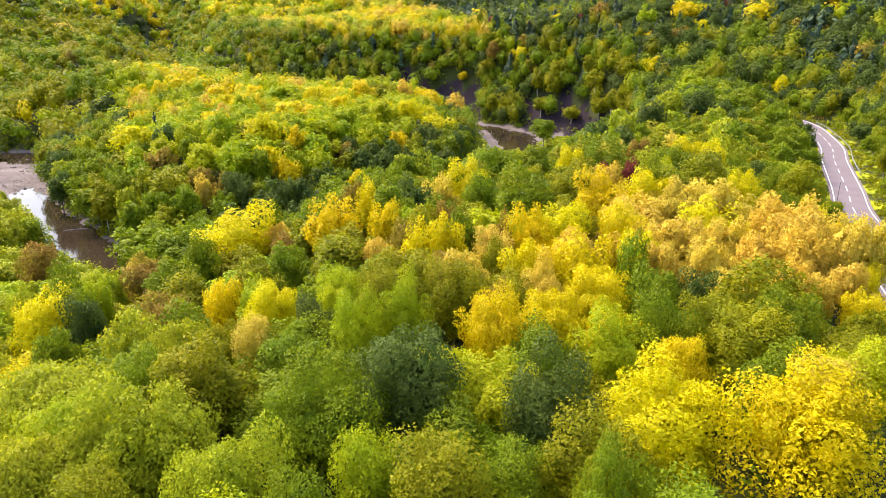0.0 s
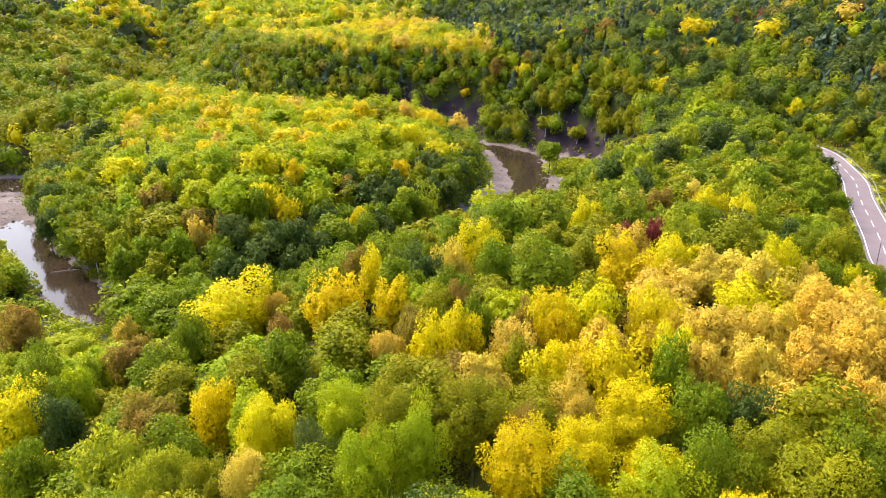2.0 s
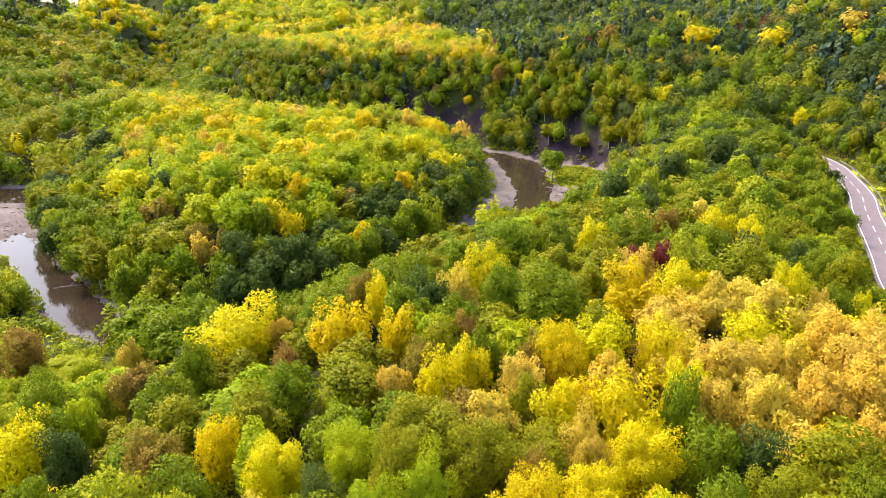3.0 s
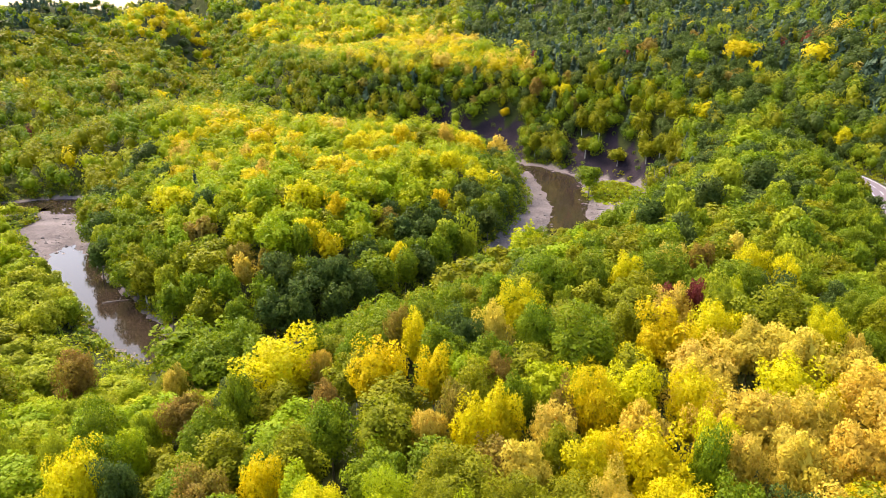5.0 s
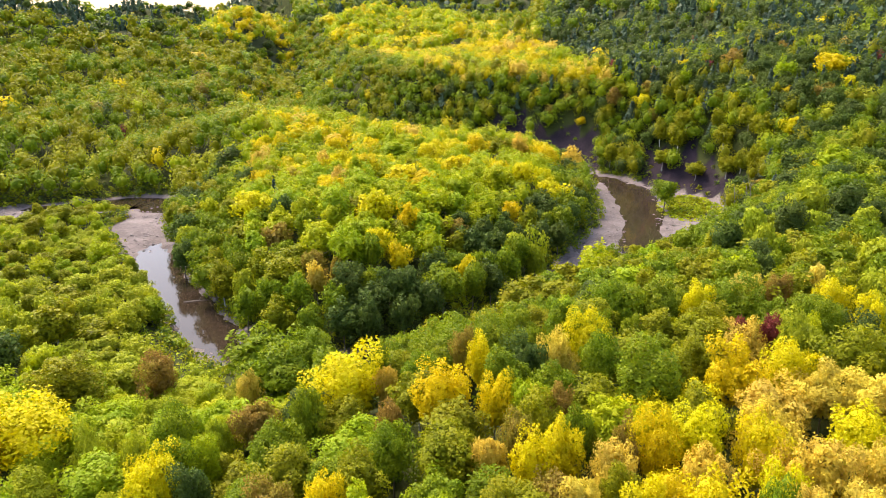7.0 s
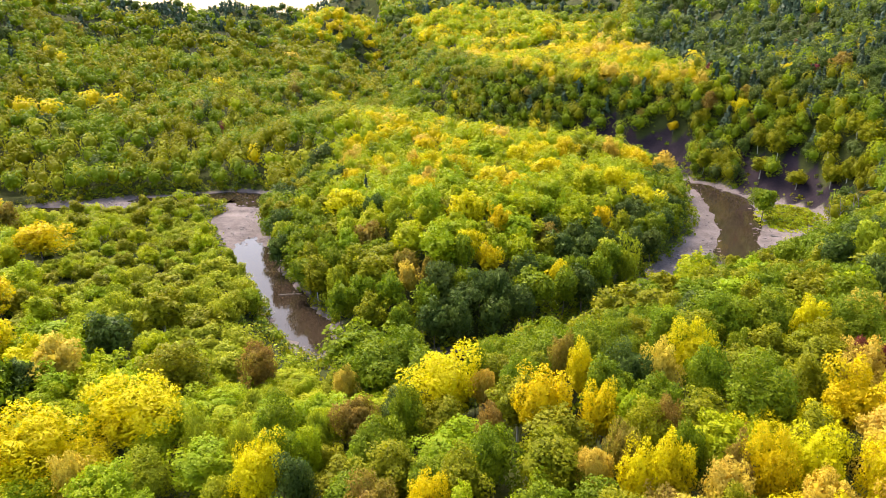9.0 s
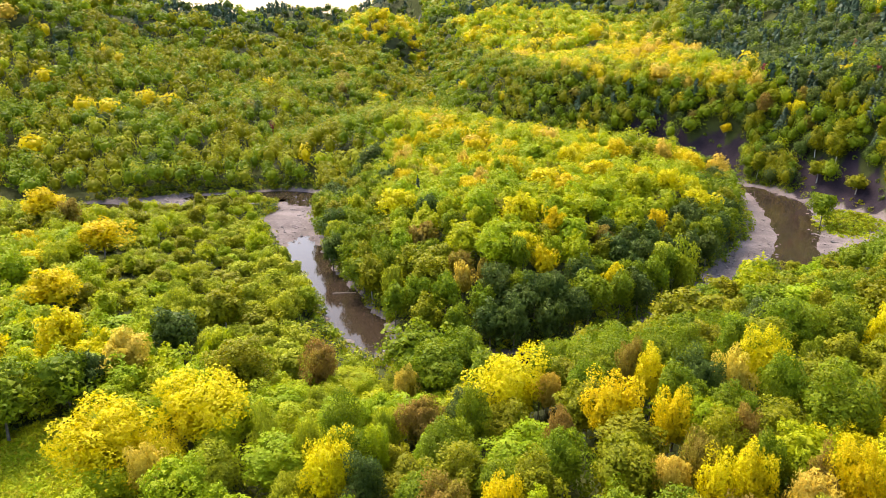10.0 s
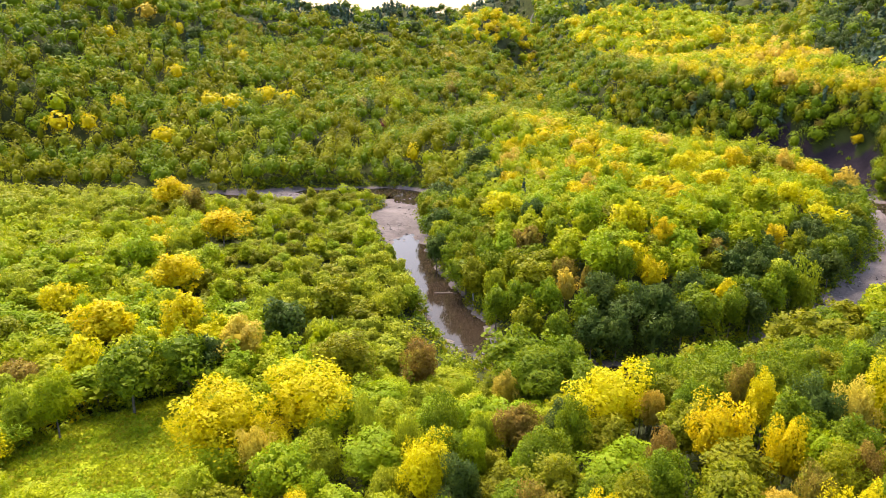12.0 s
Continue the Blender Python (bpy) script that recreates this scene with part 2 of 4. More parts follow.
def mesh_of(name, verts, faces, material, smooth=False):
    """A mesh from places and faces: a list of index tuples, or arrays of triangles and quads."""
    me = bpy.data.meshes.new(name)
    verts = np.asarray(verts, np.float32).reshape(-1, 3)
    groups = [np.asarray(g, np.int32) for g in faces] if isinstance(faces, Sheets) else [np.asarray(f, np.int32)[None] for f in faces]
    groups = [g for g in groups if len(g)]
    sizes = np.concatenate([np.full(len(g), g.shape[1], np.int32) for g in groups])
    loops = np.concatenate([g.ravel() for g in groups])
    me.vertices.add(len(verts))
    me.vertices.foreach_set("co", verts.ravel())
    me.loops.add(len(loops))
    me.loops.foreach_set("vertex_index", loops)
    me.polygons.add(len(sizes))
    me.polygons.foreach_set("loop_start", np.concatenate([[0], np.cumsum(sizes)[:-1]]).astype(np.int32))
    me.update(calc_edges=True)
    me.validate()
    me.materials.append(material)
    if smooth:
        me.shade_smooth()
    return me


class Sheets(list):
    """Faces given as whole arrays, each of one number of corners."""


def spread(lo, hi, a, b, n):
    """n places from lo to hi, dense between a and b."""
    c = np.linspace(-1, 1, n)
    mid, halfw = (a + b) / 2, (b - a) / 2
    s = np.sinh(c * 3.2) / np.sinh(3.2)
    left, right = mid - lo, hi - mid
    lin = c * halfw * 1.5
    return mid + lin + np.where(s < 0, s * (left - 1.5 * halfw), s * (right - 1.5 * halfw))


gx, gy = spread(-3200, 3200, -240, 140, 350), spread(-400, 4200, 40, 400, 350)
GX, GY = np.meshgrid(gx, gy)
GH, GD, GS, GR, GE = land(GX, GY)
nx, ny = len(gx), len(gy)
idx = np.arange(nx * ny).reshape(ny, nx)
quads = np.stack([idx[:-1, :-1], idx[:-1, 1:], idx[1:, 1:], idx[1:, :-1]], -1).reshape(-1, 4)
ground_mesh = mesh_of("ground", np.stack([GX, GY, GH], -1).reshape(-1, 3), Sheets([quads]), GROUND, True)


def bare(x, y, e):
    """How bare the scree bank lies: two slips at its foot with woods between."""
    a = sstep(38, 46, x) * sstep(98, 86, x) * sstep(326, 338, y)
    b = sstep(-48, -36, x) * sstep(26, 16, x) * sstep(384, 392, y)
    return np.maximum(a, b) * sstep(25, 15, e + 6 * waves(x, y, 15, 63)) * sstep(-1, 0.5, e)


def meadow(x, y):
    return np.clip(1.5 * np.maximum(bump2(x, y, -110, 77, 17, 15), 0.9 * bump2(x, y, -113, 92, 9, 8)), 0, 1)


covers = {
    "gravel": np.clip(0.5 + (1.2 - GE) / 5, 0, 1) * (1 - 0.9 * bump2(GX, GY, 57, 324, 12, 22)),
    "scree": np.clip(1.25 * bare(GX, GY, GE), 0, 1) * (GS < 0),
    "meadow": np.maximum(np.clip(1.7 * meadow(GX, GY), 0, 1), np.clip(1.3 - np.abs(GR - 4.6) / 2.2, 0, 0.7)),
}
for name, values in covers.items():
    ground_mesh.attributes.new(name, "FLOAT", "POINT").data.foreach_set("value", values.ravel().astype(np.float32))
ground = tagged(new("ground", ground_mesh), "wooded valley ground with gravel bars and a meadow", "ground", kind="structure")

# the river: one sheet of water along its line
line = RIVER[8:-20]
tang = np.gradient(line, axis=0)
tang /= np.linalg.norm(tang, axis=1)[:, None]
perp = np.stack([-tang[:, 1], tang[:, 0]], 1)
rows_ = [line + perp * o for o in (-24, 0, 24)]
wv = [(p[0], p[1], 0.0) for r in rows_ for p in r]
k = len(line)
wf = [(i + j * k, i + 1 + j * k, i + 1 + (j + 1) * k, i + (j + 1) * k) for j in range(2) for i in range(k - 1)]
tagged(new("water", mesh_of("water", wv, wf, WATER)), "shallow brown river water mirroring the sky", "water", kind="structure")


# ---- road ----
def ribbon(name, line, o1, o2, z, material, first=0, last=None):
    p = line[first:last]
    t = np.gradient(p, axis=0)
    t /= np.linalg.norm(t, axis=1)[:, None]
    n = np.stack([t[:, 1], -t[:, 0]], 1)
    v = [(*(q + m * o), z) for q, m in zip(p, n) for o in (o1, o2)]
    f = [(2 * i, 2 * i + 1, 2 * i + 3, 2 * i + 2) for i in range(len(p) - 1)]
    return mesh_of(name, v, f, material)


tagged(new("road", ribbon("road", ROAD, -ROAD_HALF, ROAD_HALF, ROAD_Z, ASPHALT)), "grey-mauve asphalt two-lane road, dry", "road", kind="structure")

# ---- trees ----
def unit(v):
    return v / (np.linalg.norm(v, axis=-1, keepdims=True) + 1e-9)


ICO = bmesh.new()
bmesh.ops.create_icosphere(ICO, subdivisions=1, radius=1.0)
ICO_V = np.array([v.co[:] for v in ICO.verts])
ICO_F = np.array([[v.index for v in f.verts] for f in ICO.faces])
ICO.free()


def sprays(rng, centres, normals, size, wild=0.4):
    """Leaf sprays: a pointed, drooping blade at each centre, facing about along its normal."""
    n = len(centres)
    nrm = unit(normals + rng.normal(0, wild, (n, 3)))
    u = unit(np.cross(nrm, rng.normal(0, 1, (n, 3))))
    v = np.cross(nrm, u)
    s = (size * rng.uniform(0.65, 1.35, n))[:, None]
    w = s * rng.uniform(0.55, 0.9, n)[:, None]
    droop = s * rng.uniform(-0.1, 0.4, n)[:, None]
    verts = np.stack([centres - u * s * 0.8 + v * w, centres - u * s - v * w, centres + u * s - nrm * droop], 1)
    return verts.reshape(-1, 3), np.arange(n * 3).reshape(n, 3)


def crown_mesh(verts, faces, hearts, material):
    """A crown whose leaves take part of their normal from the round of the crown, as deep foliage does."""
    me = mesh_of("crown", verts, faces, material)
    v = np.array(verts)
    d = np.linalg.norm(v[:, None, :] - hearts[None], axis=2)
    near = unit(v - hearts[d.argmin(1)])
    whole = unit(v - hearts.mean(0))
    fn = np.zeros(len(me.polygons) * 3, np.float32)
    me.polygons.foreach_get("normal", fn)
    corners = np.zeros(len(me.loops), np.int32)
    me.loops.foreach_get("vertex_index", corners)
    counts = np.zeros(len(me.polygons), np.int32)
    me.polygons.foreach_get("loop_total", counts)
    own = np.zeros_like(v)
    own[corners] = np.repeat(fn.reshape(-1, 3), counts, axis=0)
    me.shade_smooth()
    me.normals_split_custom_set_from_vertices([tuple(n) for n in unit(0.42 * near + 0.15 * whole + 0.85 * own + np.array([0, 0, 0.15]))])
    return me


def lobed_crown(rng, centre, radii, lobes, count, size, low=-0.6, lobe=0.46):
    """A full crown: overlapping lobes with leaf clumps on them, clothed in leaf sprays inside and out."""
    centre, radii = np.array(centre, float), np.array(radii, float)
    i = np.arange(lobes) + 0.5
    z = 1 - (1 - low) * i / lobes
    a = i * 2.399963 + rng.uniform(0, 6.28)
    ring = np.sqrt(np.clip(1 - z * z, 0, 1))
    lc = (np.stack([ring * np.cos(a), ring * np.sin(a), z], 1) + rng.normal(0, 0.22, (lobes, 3))) * rng.uniform(0.42, 0.78, (lobes, 1))
    lr = lobe * rng.uniform(0.6, 1.12, lobes)
    lc, lr = np.vstack([lc, [(0, 0, 0)]]), np.append(lr, 0.46)
    clumps = unit(rng.normal(0, 1, (75, 3)))
    d = unit(rng.normal(0, 1, (int(count * 1.5), 3)) + np.array([0, 0, 0.35]))
    d = d[d[:, 2] > low - 0.25][:count]
    near = (d @ clumps.T).max(1)
    some = (near > 0.966) | (rng.uniform(0, 1, len(d)) < 0.5)
    d, near = d[some], near[some]
    along = d @ lc.T
    disc = lr ** 2 - (lc ** 2).sum(1) + along ** 2
    out = np.where(disc > 0, along + np.sqrt(np.clip(disc, 0, None)), 0)
    which, reach = out.argmax(1), out.max(1)
    reach = reach * (0.81 + 0.29 * np.sqrt(np.clip((near - 0.955) / 0.045, 0, 1)))
    reach = reach * (1 - 0.3 * rng.uniform(0, 1, len(d)) ** 1.6 + rng.normal(0, 0.03, len(d)))
    p = d * reach[:, None]
    n = unit(unit(p - lc[which]) + 0.6 * d + np.array([0, 0, 0.25]))
    v, f = sprays(rng, centre + p * radii, n, size, 0.75)
    m = max(60, count // 14)
    q = unit(rng.normal(0, 1, (m, 3))) * rng.uniform(0.3, 0.66, (m, 1))
    v0, f0 = sprays(rng, centre + q * radii, unit(q + rng.normal(0, 0.4, q.shape)), size * 3.0)
    return np.vstack([v0, v]), Sheets([f0, f + len(v0)]), centre + lc * radii


def spruce_crown(rng, height, radius, whorls, fans, size):
    """A narrow cone of drooping branches, tier on tier."""
    c, n = [], []
    for k in range(whorls):
        u = k / whorls
        r = radius * (1 - u) ** 0.85 * rng.uniform(0.85, 1.12)
        z = height * (0.12 + 0.86 * u)
        m = max(4, int(fans * (1 - 0.55 * u)))
        for j in range(m):
            a = 6.283 * (j + rng.uniform(-0.3, 0.3)) / m + k * 0.9
            for q in (0.42, 0.78, 1.0):
                c.append((r * q * math.cos(a), r * q * math.sin(a), z - 0.32 * r * q + rng.uniform(-0.15, 0.15)))
                n.append((0.5 * math.cos(a), 0.5 * math.sin(a), 0.9))
    c.append((0, 0, height))
    n.append((1, 0, 0.2))
    v, f = sprays(rng, np.array(c), np.array(n), size)
    ring = 8
    core = [(0.4 * radius * (1 - u) * math.cos(6.283 * j / ring), 0.4 * radius * (1 - u) * math.sin(6.283 * j / ring), height * (0.1 + 0.85 * u))
            for u in (0, 0.5, 0.97) for j in range(ring)]
    cf = [[a * ring + j, a * ring + (j + 1) % ring, (a + 1) * ring + (j + 1) % ring, (a + 1) * ring + j] for a in range(2) for j in range(ring)]
    return np.vstack([np.array(core), v]), Sheets([np.array(cf), f + len(core)]), np.array([(0, 0, height * u) for u in (0.1, 0.35, 0.6)])


def trunk_mesh(name, rng, height, radius, limbs, reach, material):
    """A tapered, slightly bent trunk with rising limbs."""
    verts, faces = [], []

    def tube(p0, p1, r0, r1, bend, sides, rings):
        p0, p1 = np.array(p0, float), np.array(p1, float)
        base = len(verts)
        axis = unit(p1 - p0)
        u = unit(np.cross(axis, (0.3, 0.9, 0.1)))
        w = np.cross(axis, u)
        for i in range(rings):
            t = i / (rings - 1)
            c = p0 + (p1 - p0) * t + np.array(bend) * math.sin(t * 3.14)
            r = r0 + (r1 - r0) * t ** 0.8
            for j in range(sides):
                a = 6.283 * j / sides
                verts.append(c + (u * math.cos(a) + w * math.sin(a)) * r)
        for i in range(rings - 1):
            for j in range(sides):
                k = (j + 1) % sides
                faces.append((base + i * sides + j, base + i * sides + k, base + (i + 1) * sides + k, base + (i + 1) * sides + j))

    tube((0, 0, -0.6), (rng.uniform(-0.3, 0.3), rng.uniform(-0.3, 0.3), height), radius, radius * 0.25, (rng.uniform(-0.25, 0.25), rng.uniform(-0.25, 0.25), 0), 5, 4)
    for k in range(limbs):
        a = k * 2.4 + rng.uniform(-0.4, 0.4)
        z = height * rng.uniform(0.42, 0.8)
        tube((0, 0, z), (reach * math.cos(a), reach * math.sin(a), z + reach * rng.uniform(0.5, 1.0)), radius * 0.4, radius * 0.1, (0, 0, -0.2), 3, 3)
    return mesh_of(name, verts, faces, material, True)


# kind: name, label, crown centre height, radii, lobe size, how low the crown reaches
KINDS = {
    "yellow": ("yellow_tree", "broadleaf tree in full bright yellow autumn leaf", 7.6, (4.2, 4.2, 5.0), 0.44, -0.6),
    "golden": ("golden_tree", "broadleaf tree with pale golden-tan autumn leaves", 7.4, (4.3, 4.3, 4.7), 0.38, -0.5),
    "light": ("light_green_tree", "broadleaf tree turning from light green to yellow", 7.8, (3.7, 3.7, 5.3), 0.44, -0.65),
    "green": ("green_tree", "leafy green broadleaf tree with a rounded crown", 7.2, (4.3, 4.3, 4.6), 0.46, -0.6),
    "dark": ("dark_green_tree", "dense dark green broadleaf tree in shade", 7.2, (4.2, 4.2, 4.8), 0.42, -0.7),
    "olive": ("birch_tree", "birch with an olive-green crown and pale trunk", 8.0, (3.7, 3.7, 5.8), 0.42, -0.65),
    "willow": ("willow_tree", "pale grey-green willow with a low bushy crown", 4.6, (4.2, 4.2, 3.8), 0.46, -0.85),
    "spruce": ("spruce_tree", "dark blue-green spruce with drooping tiers", 0, (4.0, 4.0, 0), 0, 0),
    "rust": ("rust_brown_tree", "broadleaf tree with rust-brown autumn leaves", 7.0, (3.9, 3.9, 4.5), 0.42, -0.6),
    "red": ("red_maple_tree", "maple in deep crimson autumn leaf", 6.6, (3.7, 3.7, 4.2), 0.42, -0.65),
}
# lobes, leaf sprays and the length of a spray
LEVELS = {"close": (24, 14000, 0.112), "near": (20, 5800, 0.185), "mid": (15, 2100, 0.305)}
PROTO = {}
for key, (name, label, zc, radii, lobe, low) in KINDS.items():
    for level, (lobes, count, size) in LEVELS.items():
        for v in range(4):
            rng = np.random.RandomState(sum(map(ord, key)) * 10 + v + 50 * len(level))
            if key == "spruce":
                k = {"close": (24, 22, 0.42), "near": (22, 18, 0.5), "mid": (17, 13, 0.66)}[level]
                cv, cf, hearts = spruce_crown(rng, 13.0, 4.0, *k)
                th, tr_ = 13.5, 0.2
            else:
                squash = rng.uniform(0.88, 1.12, 3)
                cv, cf, hearts = lobed_crown(rng, (0, 0, zc), np.array(radii) * squash, lobes, count, size, low, lobe)
                th, tr_ = zc + radii[2] * 0.4, 0.22
            PROTO[key, level, v] = (crown_mesh(cv, cf, hearts, LEAF[key]),
                                    trunk_mesh("trunk", rng, th, tr_, 0 if key == "spruce" else 5, radii[0] * 0.45, BIRCH_BARK if key == "olive" else BARK))


def plant(key, level, x, y, z, scale, tall, rng):
    """One tree: an empty at its foot with a trunk and a crown."""
    name, label = KINDS[key][:2]
    crown, trunk = PROTO[key, level, rng.randint(4)]
    tree = tagged(new(name), label, "tree", "trees of the forest")
    tree.matrix_basis = pose(x, y, z, rng.uniform(-3, 3), rng.uniform(-3, 3), rng.uniform(0, 360)) @ Matrix.Diagonal((scale, scale, scale * tall, 1))
    for part_name, data in (("trunk", trunk), ("crown", crown)):
        ob = new(part_name, data)
        ob.parent = tree
    return tree


ORDER = ("red", "rust", "dark", "spruce", "green", "willow", "olive", "light", "yellow", "golden")


def choose(x, y, side, e, h, r):
    """The kind of tree that grows at a place: r is a random number from 0 to 1."""
    far = math.hypot(x, y)
    if side > 0 and -150 < x < 60 and 160 < y < 420:  # the spur in the bend
        if e > 15 + 12 * ((x * 0.37 + y * 0.73) % 1):
            w = dict(yellow=0.13, golden=0.01, light=0.66, green=0.11, olive=0.07, rust=0.02)
            if y > 275:
                w.update(yellow=0.36, golden=0.05)
        else:
            w = dict(yellow=0.03, light=0.07, green=0.38, dark=0.20, olive=0.23, rust=0.07, willow=0.02)
            if x > -60:
                w.update(dark=0.52, light=0.03, rust=0.02)
    elif side < 0 and y < 240 and x < -42:  # the low bank inside the western bend
        w = dict(willow=0.72, olive=0.10, light=0.14, green=0.03, rust=0.01)
        if y < 135 or e > 60:
            w = dict(willow=0.22, olive=0.04, light=0.50, green=0.03, yellow=0.20, rust=0.01)
    elif side < 0 and y < 250:  # the near bank
        w = dict(green=0.43, dark=0.09, olive=0.27, light=0.14, yellow=0.03, rust=0.03, golden=0.01)
        if x > 12 and y < 110 and y > 62 + 0.2 * x:
            w = dict(golden=0.42, yellow=0.40, olive=0.12, green=0.06)
        elif x > 45 and y > 110:
            w = dict(green=0.33, olive=0.4, willow=0.1, dark=0.12, light=0.03, yellow=0.02)
            if y > 190:
                w = dict(green=0.30, olive=0.16, willow=0.14, dark=0.40)
    elif side < 0 and e < 36:  # the scree bank and its brow
        w = dict(green=0.36, dark=0.20, olive=0.28, spruce=0.04, light=0.06, yellow=0.02, rust=0.04)
    elif side < 0 and far > 1150:  # the far hills
        w = dict(dark=0.34, green=0.2, spruce=0.3, olive=0.12, light=0.04)
    elif side < 0 and y > max(424 - 0.62 * x, 432) and -90 - 0.52 * (y - 480) < x < 30 - 0.3 * (y - 430):  # the golden plateau
        w = dict(yellow=0.24, golden=0.18, light=0.30, olive=0.20, green=0.08)
        if y > 700:
            w = dict(yellow=0.42, light=0.42, olive=0.10, green=0.06)
        elif y > 560:
            w = dict(golden=0.34, yellow=0.24, olive=0.24, light=0.18)
    elif side < 0 and x < -20:  # the woods between the plateau and the river
        w = dict(green=0.34, willow=0.08, olive=0.30, light=0.06, dark=0.18, rust=0.04)
    elif side < 0:  # the mountain
        w = dict(dark=0.46, spruce=0.24, green=0.17, willow=0.02, light=0.03, olive=0.05, yellow=0.015, golden=0.01, rust=0.03, red=0.008)
        if y < 345 and x < 150:
            w = dict(dark=0.42, green=0.30, willow=0.12, olive=0.14, yellow=0.02)
    elif y > 800 and -480 < x:  # the sunlit ridge over the gorge
        w = dict(yellow=0.4, light=0.4, golden=0.08, olive=0.12)
        if y < 900 and h < 40:
            w = dict(green=0.3, dark=0.4, olive=0.2, spruce=0.1)
    else:  # the flood plain and the western hill
        w = dict(green=0.36, dark=0.10, olive=0.34, willow=0.09, light=0.08, yellow=0.02, rust=0.01)
        if h > 48:
            w = dict(green=0.34, dark=0.20, olive=0.30, spruce=0.05, yellow=0.03, rust=0.02, light=0.06)
            if h > 60 and y > 560:
                w = dict(dark=0.3, spruce=0.45, green=0.18, olive=0.07)
    total = sum(w.values())
    for key in ORDER:
        share = w.get(key, 0)
        if not share:
            continue
        r -= share / total
        if r <= 0:
            return key
    return "green"


rng = np.random.RandomState(11)
taken = {}


def room(x, y, r, tight=0.62):
    """Whether a crown of radius r has room at a place."""
    cx, cy = int(x // 8), int(y // 8)
    for i in range(cx - 2, cx + 3):
        for j in range(cy - 2, cy + 3):
            for (a, b, q) in taken.get((i, j), ()):
                if (a - x) ** 2 + (b - y) ** 2 < (tight * (q + r)) ** 2:
                    return False
    return True


def take(x, y, r):
    taken.setdefault((int(x // 8), int(y // 8)), []).append((x, y, r))


def reach_of(x, y):
    """Distance from the middle of the flight."""
    return math.hypot(x + 5, y - 10)


COUNT = {}
FAR = {key: [] for key in KINDS}
BUSHES = {key: [] for key in ("green", "dark", "olive", "willow", "yellow")}


def grow(key, x, y, z, r, tall):
    """A tree as a thing of its own where the camera passes near, or into the far woods."""
    far = reach_of(x, y)
    own = far < 330 or (-60 < x < 130 and 318 < y < 430)
    COUNT[key] = COUNT.get(key, 0) + own
    if own and COUNT[key] <= 330:
        plant(key, "close" if far < 66 else ("near" if far < 142 else "mid"), x, y, z, r / KINDS[key][3][0], tall, rng)
    else:
        FAR[key].append((x, y, z, r, tall, 1 if own else 0))
    take(x, y, r)


def stretch(key, r, height):
    """How much taller than its kind's build a tree of crown radius r is at that height."""
    zc, radii = KINDS[key][2], KINDS[key][3]
    return height / ((13.0 if key == "spruce" else zc + radii[2]) * r / radii[0])


def stand(key, places):
    """Trees of one kind at their places (x, y, crown radius), as tall as the old trees here grow."""
    spots = np.array(places)
    for (x, y, r), z in zip(places, land(spots[:, 0], spots[:, 1])[0].tolist()):
        r = min(1.2 * r, 7.5) * (0.8 if key in ("rust", "red") else 1.0)
        grow(key, x, y, z - 0.2, r, stretch(key, r, min(max(11.6 + 0.6 * r, 12.8), 15.5)))


# the bank under the flight
stand("yellow", [(-33.4, 112.9, 5.1), (-16.6, 103.8, 3.7), (-11.4, 113.6, 2.2), (-8.7, 102.0, 2.2), (-2.8, 86.7, 2.4), (-27.7, 82.0, 2.2), (-18.7, 74.2, 2.7), (4.5, 122.1, 2.8), (0.5, 87.9, 2.3), (12.4, 91.9, 2.2), (26.2, 112.7, 3.8), (33.5, 114.5, 3.1), (48.4, 110.2, 2.2), (17.4, 94.7, 3.0), (17.5, 80.1, 3.5), (24.5, 84.0, 2.3), (9.8, 79.1, 2.6), (17.2, 71.8, 3.5), (5.8, 64.5, 3.0), (11.1, 66.6, 2.9), (16.8, 63.5, 2.6), (17.4, 48.0, 4.5), (26.9, 45.6, 4.6), (21.6, 56.9, 2.4)])
stand("golden", [(-27.5, 115.3, 2.2), (-7.6, 88.0, 2.2), (-18.9, 64.8, 2.2), (-0.1, 115.5, 2.2), (6.2, 85.3, 2.6), (29.6, 123.3, 3.1), (37.0, 108.1, 3.8), (43.1, 104.8, 4.1), (47.0, 93.2, 4.3), (26.8, 96.8, 3.5), (16.5, 86.9, 2.9), (30.7, 89.4, 3.6), (37.7, 89.6, 3.0), (33.0, 81.0, 2.9), (38.8, 82.0, 3.0), (43.9, 81.4, 2.7), (39.1, 72.1, 2.3), (26.7, 81.8, 2.3), (3.3, 78.8, 2.7), (11.6, 73.7, 2.3), (31.9, 50.2, 2.6), (50.5, 83.2, 2.9), (54.0, 83.1, 2.7), (46.8, 85.4, 3.3)])
stand("rust", [(-22.6, 98.5, 2.2), (-15.1, 117.3, 2.2), (-4.7, 91.7, 2.2), (-34.3, 83.0, 3.5), (0.4, 98.5, 2.2), (8.9, 91.1, 2.2), (5.8, 68.7, 2.2)])
stand("light", [(-4.5, 101.9, 2.9), (-22.1, 78.1, 2.6), (-11.9, 73.9, 2.3), (-4.0, 66.8, 2.2), (-8.1, 62.8, 2.2), (16.4, 60.3, 3.2), (-4.5, 40.8, 2.2), (34.9, 52.3, 3.0)])
stand("dark", [(-5.1, 113.9, 3.1), (-39.2, 108.6, 3.1), (27.5, 71.8, 2.4), (8.2, 50.7, 3.4), (-2.9, 54.2, 4.1)])
